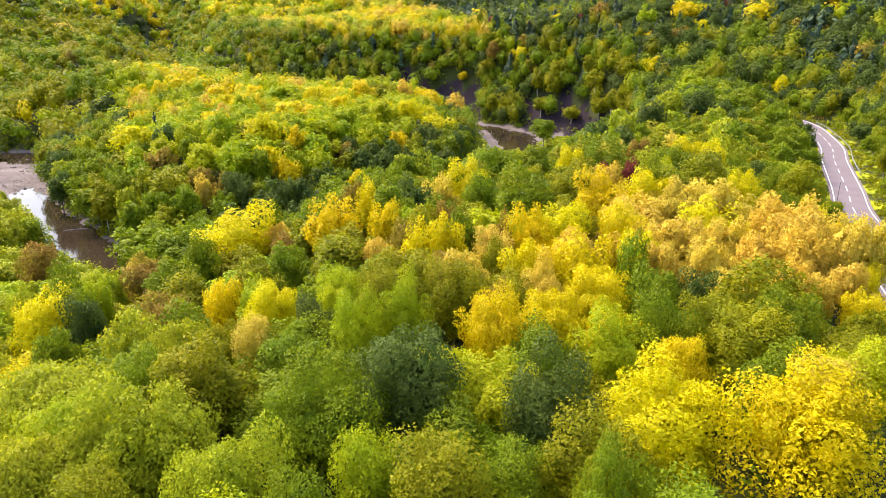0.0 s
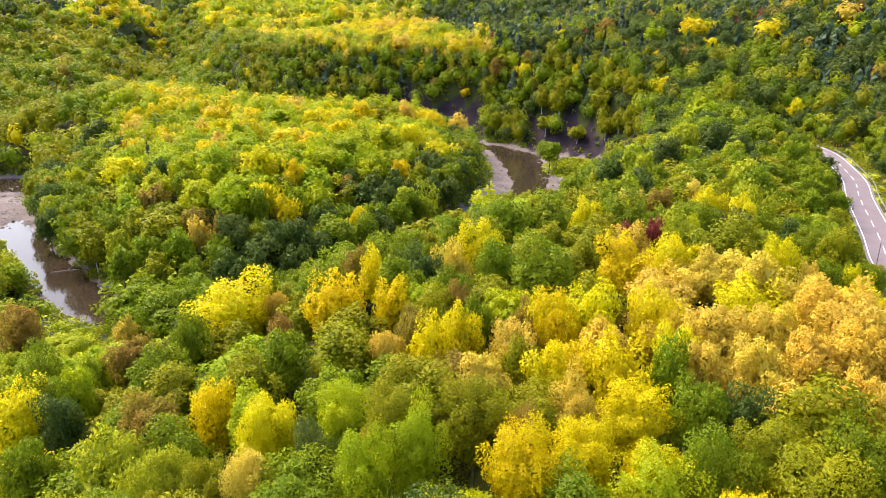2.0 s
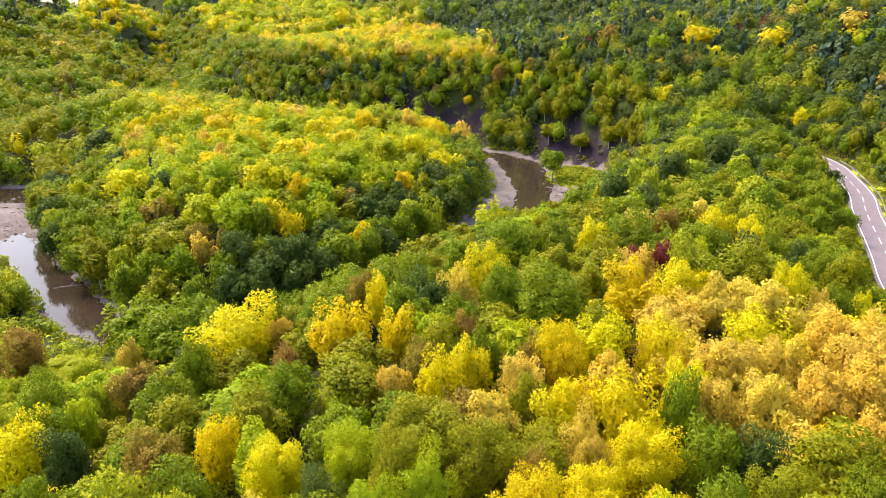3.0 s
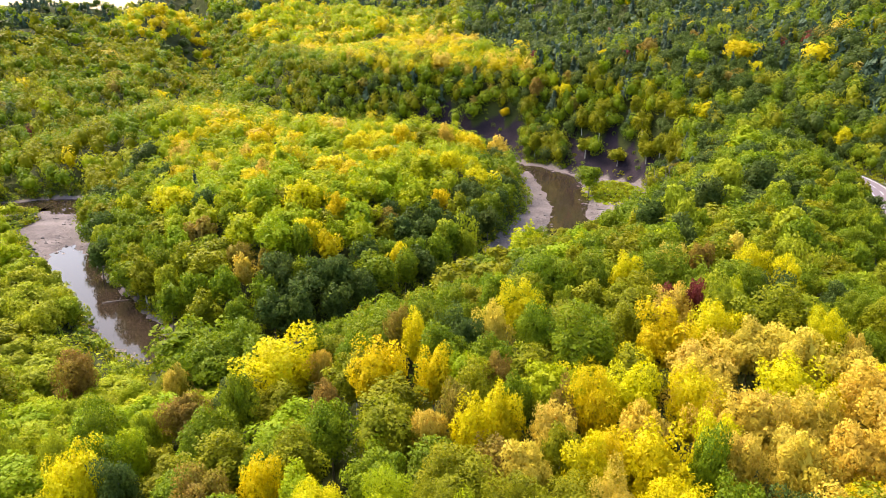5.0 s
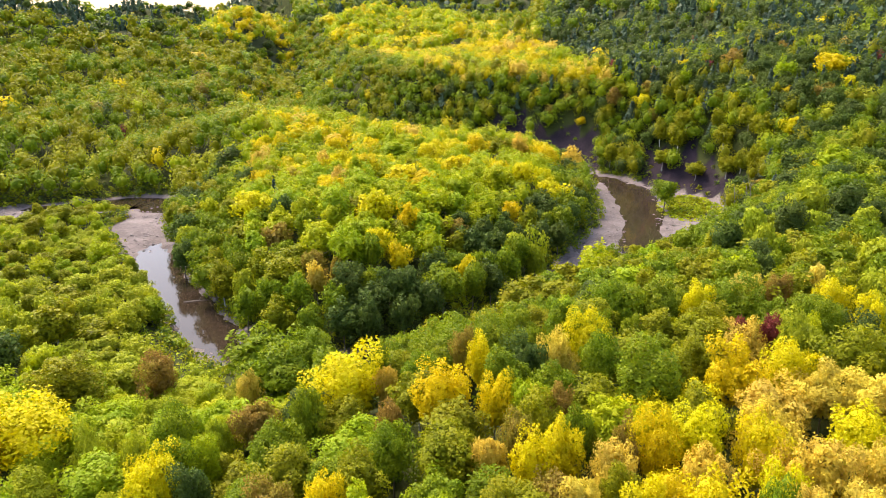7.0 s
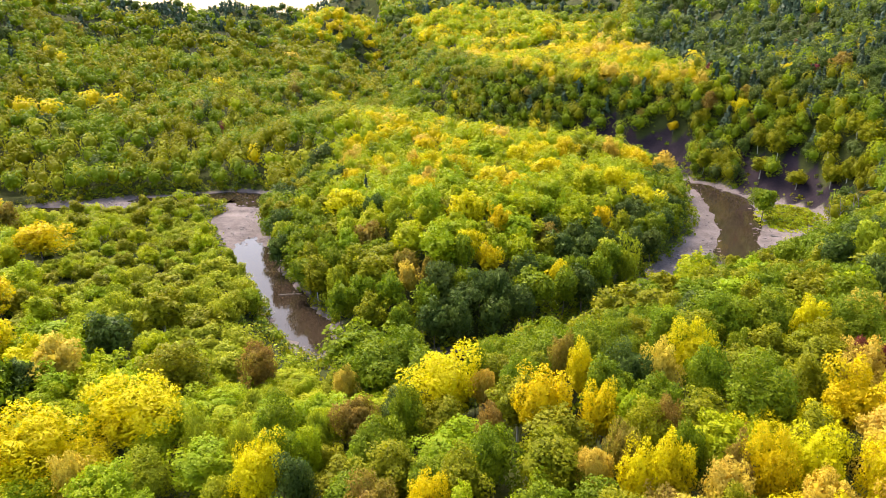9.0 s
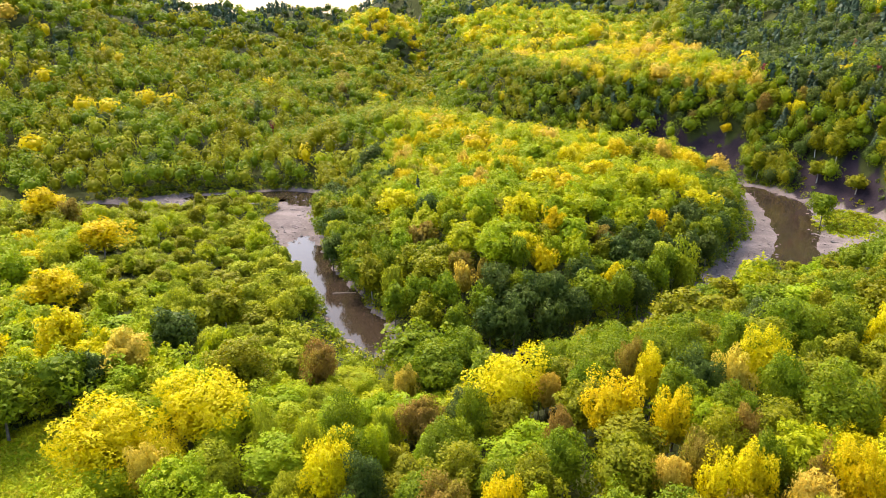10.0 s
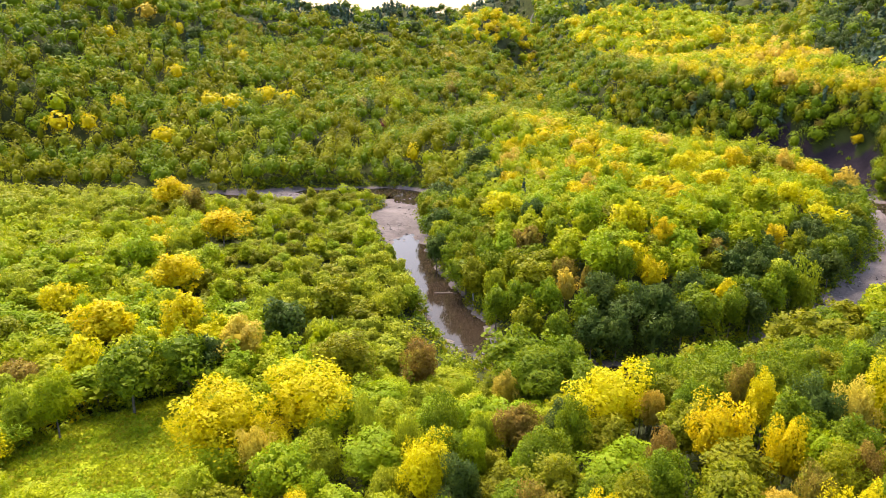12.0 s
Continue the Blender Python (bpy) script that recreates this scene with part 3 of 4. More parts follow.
stand("olive", [(-13.3, 89.5, 4.0), (-23.6, 85.1, 3.0), (-7.0, 70.2, 2.2), (-22.8, 65.4, 2.2), (20.8, 117.6, 2.9), (7.2, 82.4, 2.2), (1.2, 71.4, 3.0), (32.9, 67.1, 4.4), (27.0, 64.8, 2.7), (0.1, 39.3, 3.1), (-21.6, 56.3, 4.3), (23.2, 126.6, 4.5), (42.5, 114.0, 4.3)])
stand("green", [(-39.2, 96.6, 4.0), (6.6, 114.8, 3.1), (12.9, 107.6, 4.8), (2.8, 93.1, 2.2), (22.8, 80.6, 2.2), (23.9, 72.2, 2.7), (33.5, 62.6, 3.0), (21.7, 63.3, 3.1), (-9.8, 49.2, 3.7), (1.0, 125.8, 3.5)])
stand("willow", [(-35.0, 72.3, 3.5), (-28.0, 68.4, 3.2), (-37.0, 59.5, 5.5), (-23.4, 48.3, 4.8), (-30.9, 46.1, 4.1), (-14.7, 41.4, 3.4), (37.3, 121.1, 3.6)])
stand("red", [(29.3, 125.7, 2.2)])
# round the meadow
stand("yellow", [(-56.0, 92.0, 2.7), (-86.0, 101.7, 7.0), (-94.3, 86.9, 6.0), (-151.3, 111.0, 6.0), (-137.4, 93.7, 3.8), (-133.6, 117.4, 4.4), (-54.6, 88.4, 3.0)])
stand("rust", [(-76.9, 127.5, 3.7), (-46.9, 106.5, 4.1)])
stand("green", [(-61.5, 141.1, 6.3), (-50.1, 141.8, 5.3), (-60.2, 103.3, 3.0), (-47.7, 77.9, 2.7), (-121.4, 91.8, 5.9), (-116.0, 101.0, 5.2), (-54.6, 95.2, 2.9), (-53.2, 132.1, 7.0)])
stand("golden", [(-57.2, 126.4, 2.2), (-83.1, 84.6, 2.6), (-113.4, 113.3, 4.3)])
stand("willow", [(-52.5, 102.8, 2.2), (-62.6, 97.4, 2.2), (-71.7, 99.6, 2.5)])
stand("light", [(-50.5, 95.2, 2.2), (-95.1, 108.5, 4.1), (-100.8, 126.4, 2.7), (-126.9, 79.7, 3.2), (-75.4, 81.9, 4.0)])
stand("dark", [(-48.4, 88.1, 2.5), (-115.6, 106.2, 3.6), (-114.6, 129.8, 5.2)])
stand("olive", [(-113.6, 146.5, 5.0), (-89.9, 119.0, 5.3)])
# the spur in the bend and its banks
stand("red", [(34.2, 125.8, 2.2)])
stand("golden", [(-122.7, 288.3, 4.0), (-99.7, 268.2, 2.8), (-80.4, 260.2, 3.1), (-97.1, 295.2, 2.9), (-62.6, 182.1, 2.5), (34.5, 144.9, 2.6), (48.6, 150.7, 2.7)])
stand("yellow", [(-109.0, 260.8, 2.6), (-102.3, 234.4, 5.1), (-75.5, 280.1, 5.3), (-55.6, 219.4, 4.8), (-57.0, 267.5, 6.7), (-40.9, 288.9, 5.0), (-14.1, 289.6, 4.1), (-5.6, 292.9, 3.1), (-1.6, 280.2, 5.6), (-43.3, 197.4, 2.9), (-49.9, 199.5, 3.2), (-25.1, 201.4, 2.6), (25.5, 139.2, 2.6), (48.1, 139.7, 2.5), (50.8, 130.7, 2.5), (-176.2, 115.2, 4.2), (-161.7, 141.4, 5.4), (-235.2, 208.8, 6.7), (-185.0, 183.1, 7.0), (-55.0, 310.7, 4.9)])
stand("spruce", [(-99.5, 246.9, 2.2)])
stand("light", [(-122.1, 241.6, 2.9), (-89.5, 203.8, 3.8), (40.2, 124.9, 2.2), (-182.9, 127.3, 5.5), (-186.4, 149.6, 4.2), (11.8, 196.8, 5.1), (-69.8, 254.9, 4.9), (-69.1, 219.5, 4.2), (-41.0, 231.7, 5.0), (-67.5, 197.8, 3.9), (-56.2, 192.6, 4.3), (-38.5, 217.5, 4.7), (-69.5, 308.9, 5.4), (-22.7, 273.0, 4.7), (-23.9, 244.1, 4.2), (97.1, 283.8, 5.5)])
stand("dark", [(-119.4, 264.8, 4.5), (-146.9, 274.1, 6.7), (-125.2, 228.3, 4.9), (-89.1, 226.1, 3.5), (-17.3, 233.6, 3.4), (-11.7, 232.3, 3.0), (-19.7, 211.8, 3.1), (-5.6, 239.0, 3.8), (1.1, 249.2, 3.9), (-37.5, 175.5, 3.4), (-33.3, 197.3, 4.3), (-25.2, 220.0, 4.4), (41.6, 159.1, 2.2), (42.6, 195.2, 4.0), (57.4, 197.6, 3.8), (76.4, 214.3, 4.5)])
stand("green", [(-105.7, 208.5, 4.7), (10.6, 139.4, 4.3), (18.3, 138.2, 3.9), (-39.3, 124.5, 5.5), (45.9, 320.0, 5.1)])
stand("olive", [(-114.3, 238.4, 3.8), (-97.8, 213.2, 4.4), (-72.0, 182.3, 5.1), (-1.9, 181.2, 7.0), (3.9, 198.9, 4.8), (16.2, 170.7, 3.6), (-8.0, 177.4, 5.4)])
stand("rust", [(-83.1, 206.9, 4.4), (-58.8, 185.0, 2.2), (40.7, 144.2, 2.3), (-223.3, 207.6, 4.3)])
stand("willow", [(49.5, 197.3, 3.7), (67.1, 212.2, 4.4)])
# the terrace and the hills
stand("yellow", [(-122.8, 332.4, 5.5), (-124.0, 315.4, 3.4), (-104.1, 351.5, 4.2), (-66.8, 440.1, 3.8), (-37.5, 334.6, 5.3), (-6.2, 336.2, 5.7), (-241.1, 539.8, 6.4), (-225.4, 608.9, 7.0), (121.3, 371.6, 7.0), (23.8, 498.9, 5.7), (64.4, 418.5, 2.4), (-4.3, 449.0, 3.2), (148.6, 352.0, 7.0), (-365.1, 336.8, 5.3), (-320.9, 318.8, 7.0), (-310.5, 325.8, 7.0), (-314.0, 359.5, 7.0), (-301.5, 365.6, 6.7), (-367.3, 400.5, 3.9), (-347.9, 279.3, 4.4), (-357.6, 247.9, 6.8), (-346.0, 257.2, 4.6), (-306.8, 270.9, 7.0), (-415.0, 389.6, 4.0), (-82.3, 320.0, 4.7)])
stand("dark", [(-141.3, 301.4, 5.7)])
stand("olive", [(-163.2, 301.8, 5.9), (8.0, 330.8, 3.8)])
stand("golden", [(-73.5, 365.6, 4.8), (-18.8, 339.7, 4.4), (5.2, 352.4, 5.5), (-26.0, 455.9, 6.5), (181.9, 349.4, 5.6), (-434.0, 381.0, 7.0), (-324.5, 634.2, 7.0)])
stand("light", [(-283.8, 666.3, 6.3), (102.1, 372.0, 4.4), (61.9, 404.6, 2.9), (-367.9, 256.7, 5.7), (-375.1, 438.4, 4.9)])
stand("red", [(-238.6, 374.0, 2.6), (81.7, 501.5, 2.9), (142.1, 373.7, 2.8), (153.6, 374.4, 3.4), (189.4, 352.9, 2.9)])
stand("rust", [(86.3, 408.3, 6.5), (-277.6, 551.3, 6.2), (-256.1, 502.8, 5.2)])

# the forest, in stretches of the plan from near to far
for lo, hi, step in ((18, 330, 2.8), (330, 620, 4.6), (620, 1250, 10.5), (1250, 3000, 34.0)):
    cells = [(i, j) for i in range(int(-hi / step), int(hi / step)) for j in range(int(-60 / step), int(hi / step))]
    cx = np.array([c[0] for c in cells]) * step + rng.uniform(-0.5, 0.5, len(cells)) * step
    cy = np.array([c[1] for c in cells]) * step + rng.uniform(-0.5, 0.5, len(cells)) * step
    dist, az = np.hypot(cx + 5, cy - 10), np.degrees(np.arctan2(cx + 5, cy - 10))
    ok = (dist > lo) & (dist <= hi) & (az > -68) & (az < 42)
    cx, cy = cx[ok], cy[ok]
    H, D, S, DR, E = land(cx, cy)
    MEAD, BARE = meadow(cx, cy), bare(cx, cy, E)
    DRIFT = 0.5 + 0.55 * waves(cx, cy, 34 if hi < 400 else 75, 41)
    order = rng.permutation(len(cx)) if lo > 300 else np.argsort(np.hypot(cx + 5, cy - 10) // 40 + rng.uniform(0, 0.9, len(cx)))
    for i in order:
        x, y, h, e, s = float(cx[i]), float(cy[i]), float(H[i]), float(E[i]), float(S[i])
        if DR[i] < 7.5 or math.hypot(x - 131, y - 246) < 12 or (e < (((7.5 if y > 285 else 4.0) if x > -10 and y > 250 else (3.0 if x > -6 else -0.8)) if s > 0 else 0.8) and y < 600) or MEAD[i] > 0.45:
            continue
        if s < 0 and BARE[i] > 0.4 and rng.uniform() < 0.93:
            continue
        key = choose(x, y, s, e, h, float(np.clip(0.55 * rng.uniform() + 0.45 * DRIFT[i], 0, 1)))
        r = float(np.clip(rng.normal(4.5 if hi < 400 else 4.9, 0.9), 2.6, 6.6))
        if hi > 620:
            r = r * (1.25 if hi < 2000 else 3.0)
        if e < 3 and s < 0:
            r *= 0.75
        if DR[i] < 22:
            r *= 0.5 if DR[i] < 13 else 0.72
        if key == "spruce":
            r *= 0.8
        tall = stretch(key, r, float(rng.normal(12.0 if hi < 400 else 13.0, 1.3))) if hi <= 620 else float(rng.uniform(0.6, 0.8))
        if DR[i] < 22:
            tall *= 0.6 if DR[i] < 13 else 0.8
        if s > 0 and -150 < x < 40 and y < 330 and e < 13:  # old trees along the foot of the spur
            r = max(r, 4.2)
            tall = stretch(key, r, float(rng.uniform(13, 16)))
        if s < 0 and y < 250 and x < -42:  # the low woods of the western bank
            tall = stretch(key, r, float(rng.uniform(6.5, 9.0) if e < 32 else rng.uniform(8.0, 11.0)))
        if s < 0 and -104 < x < -36 and y < 175 and e < 24:  # bushes alone on the shore
            if e < 13:
                if rng.uniform() < 0.6:
                    BUSHES[("willow", "willow", "olive", "green")[rng.randint(4)]].append((x, y, h, rng.uniform(1.6, 2.8)))
                continue
            tall *= 0.7
        if s < 0 and -240 < x < -135 and y < 300 and e < 62:  # low scrub beside the far strand
            if e < 5:
                continue
            r, tall, key = r * 0.66, float(rng.uniform(0.55, 0.8)), ("willow", "willow", "light", "olive")[rng.randint(4)]
        if s < 0 and -85 < x < -5 and 120 < y < 185 and e < 26:  # tall growth on the inner bank
            r = max(r, 3.4)
        if s < 0 and 28 < x < 95 and 236 < y < 335 and e < 26:  # low growth beside the gravel bar
            if y > 248 and e < 9:
                BUSHES[("willow", "olive")[rng.randint(2)]].append((x, y, h, rng.uniform(0.8, 1.6)))
                continue
            r, tall = r * 0.66, tall * 0.5
        if s < 0 and 18 < x < 80 and 185 < y < 300:
            tall *= 0.78
        if s < 0 and 15 < x < 62 and 226 < y < 290 and e < 13:  # scrub at the edge of the gravel
            r, tall = r * 0.8, min(tall, 0.6)
        if hi < 700 and not room(x, y, r, 0.62 if hi < 400 else 0.6):
            if hi < 400 and rng.uniform() < 0.13:
                BUSHES[("green", "dark", "olive", "willow", "dark")[rng.randint(5)]].append((x, y, h, rng.uniform(1.2, 2.4)))
            continue
        grow(key, x, y, h - 0.2, r, tall)

# the steep bank over the river carries more trees for its plan
steep = np.stack([rng.uniform(-140, 200, 15000), rng.uniform(235, 490, 15000)], 1)
sh, sd, ss, sr, se = land(steep[:, 0], steep[:, 1])
sb = bare(steep[:, 0], steep[:, 1], se)
for i in np.nonzero((ss < 0) & (se > 0.5) & ((se < 50) | (steep[:, 0] > 60)) & (sb < 0.4) & (sr > 8) & (np.hypot(steep[:, 0] - 131, steep[:, 1] - 246) > 12) & (steep[:, 1] > 318 - 0.9 * np.clip(steep[:, 0] - 60, 0, 90)))[0]:
    (x, y), h, s, e = steep[i].tolist(), float(sh[i]), -1, float(se[i])
    r = float(rng.uniform(2.8, 4.6))
    if room(x, y, r, 0.36):
        grow(choose(x, y, s, e, h, rng.uniform()), x, y, h - 0.3, r, float(rng.uniform(0.85, 1.1)))

# plain woods beside and behind the flight
side_xy = np.stack([rng.uniform(-130, 130, 1500), rng.uniform(-110, 28, 1500)], 1)
wh, wd, ws, wr, we = land(side_xy[:, 0], side_xy[:, 1])
for (x, y), h, dr in zip(side_xy.tolist(), wh.tolist(), wr.tolist()):
    r = float(rng.uniform(3.2, 4.6))
    if dr > 9 and meadow(np.array(x), np.array(y)) < 0.3 and room(x, y, r):
        FAR[("green", "dark", "olive", "light", "yellow")[rng.randint(5)]].append((x, y, h, r, 0.9, 1))
        take(x, y, r)

# ---- far woods: one mesh for each colour ----
for key, trees in FAR.items():
    verts, faces, tris, base = [], [], [], 0
    for x, y, z, r, tall, close in trees:
        zc, radii = KINDS[key][2], KINDS[key][3]
        k = r / radii[0]
        if key == "spruce":
            hgt = 13 * k * tall
            n = 120 if close else (32 if r < 6 else 16)
            u = rng.uniform(0, 1, n) ** 1.4
            a = rng.uniform(0, 6.283, n)
            rr = r * (1 - u) ** 0.8 * rng.uniform(0.6, 1.0, n)
            p = np.stack([rr * np.cos(a), rr * np.sin(a), hgt * (0.1 + 0.88 * u)], 1)
            nr = np.stack([np.cos(a), np.sin(a), np.full(n, 0.7)], 1)
            size = r * (0.22 if close else 0.36)
            core = ICO_V * np.array([r * 0.45, r * 0.45, hgt * 0.42]) + np.array([0, 0, hgt * 0.48])
            core[:, :2] *= (1.25 - core[:, 2:] / hgt)
        else:
            rad = np.array([r, r, radii[2] * k * tall])
            c0 = np.array([0, 0, zc * k * tall])
            n = 300 if close else (180 if reach_of(x, y) < 480 else (110 if reach_of(x, y) < 640 else (60 if r < 8 else 40)))
            dv = unit(rng.normal(0, 1, (n, 3)) + np.array([0, 0, 0.45]))
            lump = 0.86 + 0.2 * np.sin(dv[:, 0] * 5 + x) * np.sin(dv[:, 1] * 5 + y) + rng.uniform(-0.1, 0.12, n)
            p = c0 + dv * rad * lump[:, None]
            nr = dv + np.array([0, 0, 0.2])
            size = r * (0.1 if close else (0.125 if reach_of(x, y) < 480 else (0.155 if reach_of(x, y) < 640 else (0.2 if r < 8 else 0.27))))
            core = ICO_V * rng.uniform(0.5, 0.7, (12, 1)) * rad + c0
        v, f = sprays(rng, p, nr, size, 0.3)
        verts.append(np.vstack([core, v]) + np.array([x, y, z]))
        tris.append(ICO_F + base)
        faces.append(f + base + 12)
        base += 12 + len(v)
    if verts:
        tagged(new("far_" + KINDS[key][0] + "s", mesh_of("far_" + key, np.vstack(verts), Sheets([np.vstack(tris), np.vstack(faces)]), LEAF[key])),
               "distant woods: " + KINDS[key][1], "trees", kind="stuff")
# shrubs that hang over the banks, and a few on the slips
BANK = np.stack([rng.uniform(-260, 110, 26000), rng.uniform(140, 440, 26000)], 1)
bh, bd, bs, br, be = land(BANK[:, 0], BANK[:, 1])
slip = (bs < 0) & (bare(BANK[:, 0], BANK[:, 1], be) > 0.3) & (be > 0) & (rng.uniform(0, 1, len(BANK)) < 0.12)
edge = (be > -0.6) & (be < np.where(bs > 0, 11, 4.5)) & ~((bs < 0) & (BANK[:, 0] < -185)) & (rng.uniform(0, 1, len(BANK)) < 0.8) & ~((bs < 0) & (bare(BANK[:, 0], BANK[:, 1], be) > 0.3))
islet = (bump2(BANK[:, 0], BANK[:, 1], 57, 324, 11, 20) > 0.42) & (bh > 0.25) & (rng.uniform(0, 1, len(BANK)) < 0.75)
for i in np.nonzero(slip | edge | islet)[0]:
    key = ("willow", "olive")[rng.randint(2)] if islet[i] else ("willow", "green", "olive", "green", "dark")[rng.randint(5)]
    BUSHES[key].append((BANK[i, 0], BANK[i, 1], float(bh[i]), float(rng.uniform(0.5, 1.2) if islet[i] else rng.uniform(0.9, 2.2))))

# shrubs on the slope over the road
slope = np.stack([rng.uniform(60, 175, 9000), rng.uniform(60, 300, 9000)], 1)
sl_h, _, _, sl_r, _ = land(slope[:, 0], slope[:, 1])
uphill = slope[:, 0] > np.interp(slope[:, 1], ROAD[:, 1][:-12], ROAD[:, 0][:-12])
for i in np.nonzero((sl_r > 6.5) & (sl_r < 24) & uphill & (np.hypot(slope[:, 0] - 125, slope[:, 1] - 240) > 7))[0][:520]:
    BUSHES[("willow", "olive", "green", "willow")[rng.randint(4)]].append((slope[i, 0], slope[i, 1], float(sl_h[i]), float(rng.uniform(0.8, 2.2))))

rim = np.stack([rng.uniform(-155, -70, 2500), rng.uniform(45, 120, 2500)], 1)
rim_h, rim_m = land(rim[:, 0], rim[:, 1])[0], meadow(rim[:, 0], rim[:, 1])
for i in np.nonzero((rim_m > 0.06) & (rim_m < 0.42))[0][:420]:
    BUSHES[("willow", "green", "yellow", "olive")[rng.randint(4)]].append((rim[i, 0], rim[i, 1], float(rim_h[i]), float(rng.uniform(1.0, 2.3))))

# ---- undergrowth between the trees ----
for key, bushes in BUSHES.items():
    verts, faces = [], []
    for x, y, z, r in bushes:
        dv = unit(rng.normal(0, 1, (26, 3)) + np.array([0, 0, 0.7]))
        v, f = sprays(rng, np.array([x, y, z + 0.5 * r]) + dv * r * rng.uniform(0.6, 1.1, (26, 1)), dv, 0.42)
        faces.append(f + 78 * len(verts))
        verts.append(v)
    if verts:
        tagged(new("undergrowth", mesh_of("undergrowth", np.vstack(verts), Sheets([np.vstack(faces)]), LEAF[key])), "low green undergrowth between the trees", "shrubs", kind="stuff")



# ---- road furniture ----
def part(name, data, parent, label="", at=None):
    ob = new(name, data)
    ob.parent = parent
    if at is not None:
        ob.matrix_basis = at
    if label:
        ob["label"] = label
    return ob


def box_mesh(name, sx, sy, sz, material, bevel=0.0):
    """A box that stands on its base, with softened edges."""
    bm = bmesh.new()
    bmesh.ops.create_cube(bm, size=1.0)
    bmesh.ops.scale(bm, vec=(sx, sy, sz), verts=bm.verts)
    bmesh.ops.translate(bm, vec=(0, 0, sz / 2), verts=bm.verts)
    if bevel:
        bmesh.ops.bevel(bm, geom=bm.edges[:], offset=bevel, segments=1, affect="EDGES")
    me = bpy.data.meshes.new(name)
    bm.to_mesh(me)
    bm.free()
    me.materials.append(material)
    return me


def tube_mesh(name, radius, height, sides, material, taper=1.0, start=0.0):
    """An upright tapered pipe with a cap."""
    ring = [(math.cos(6.283 * j / sides), math.sin(6.283 * j / sides)) for j in range(sides)]
    v = [(c * radius * k, s * radius * k, z) for k, z in ((1, start), (0.5 + taper / 2, (start + height) / 2), (taper, height), (taper * 0.4, height + radius * 0.4)) for c, s in ring]
    f = [(a * sides + j, a * sides + (j + 1) % sides, (a + 1) * sides + (j + 1) % sides, (a + 1) * sides + j) for a in range(3) for j in range(sides)]
    f.append(tuple(3 * sides + j for j in range(sides)))
    return mesh_of(name, v, f, material, True)


STEEL = mottled("galvanised_steel", (0.20, 0.21, 0.20), (0.32, 0.33, 0.31), 1.5, 0.5, 0.05)
DARK_PAINT = mottled("dark_pole_paint", (0.05, 0.05, 0.05), (0.09, 0.09, 0.085), 2.0, 0.6, 0.05)
SIGN_BLACK = mottled("sign_black", (0.012, 0.012, 0.012), (0.02, 0.02, 0.02), 2.0, 0.5, 0.02)
SIGN_YELLOW = mottled("sign_yellow", (0.55, 0.33, 0.01), (0.62, 0.38, 0.015), 2.0, 0.5, 0.02)
WOOD = mottled("bleached_driftwood", (0.16, 0.14, 0.12), (0.30, 0.27, 0.24), 1.5, 0.9, 0.5)

arc = np.concatenate([[0], np.cumsum(np.linalg.norm(np.diff(ROAD, axis=0), axis=1))])


def on_road(s, off=0.0):
    """A place s metres along the road, off metres to its right, and the heading."""
    x, y = np.interp(s, arc, ROAD[:, 0]), np.interp(s, arc, ROAD[:, 1])
    x2, y2 = np.interp(s + 0.5, arc, ROAD[:, 0]), np.interp(s + 0.5, arc, ROAD[:, 1])
    a = math.atan2(y2 - y, x2 - x)
    return x + math.sin(a) * off, y - math.cos(a) * off, a


def strip(name, s1, s2, off, width, z, material, step=1.0):
    n = max(2, int((s2 - s1) / step) + 1)
    v = []
    for s in np.linspace(s1, s2, n):
        for o in (off - width / 2, off + width / 2):
            x, y, a = on_road(s, o)
            v.append((x, y, z))
    f = [(2 * i, 2 * i + 1, 2 * i + 3, 2 * i + 2) for i in range(n - 1)]
    return mesh_of(name, v, f, material)


road = bpy.data.objects["road"]
for off in (-3.0, 3.0):
    part("edge_line", strip("edge_line", 2, arc[-1] - 2, off, 0.17, ROAD_Z + 0.012, PAINT), road, "white painted edge line")
first = float(arc[np.argmin(np.hypot(ROAD[:, 0] - 90.1, ROAD[:, 1] - 154.8))])
for k in range(-9, 14):
    s = first + 10.2 * k
    if 3 < s < arc[-1] - 4:
        part("centre_dash", strip("centre_dash", s - 2.5, s + 2.5, 0, 0.17, ROAD_Z + 0.012, PAINT, 2.0), road)

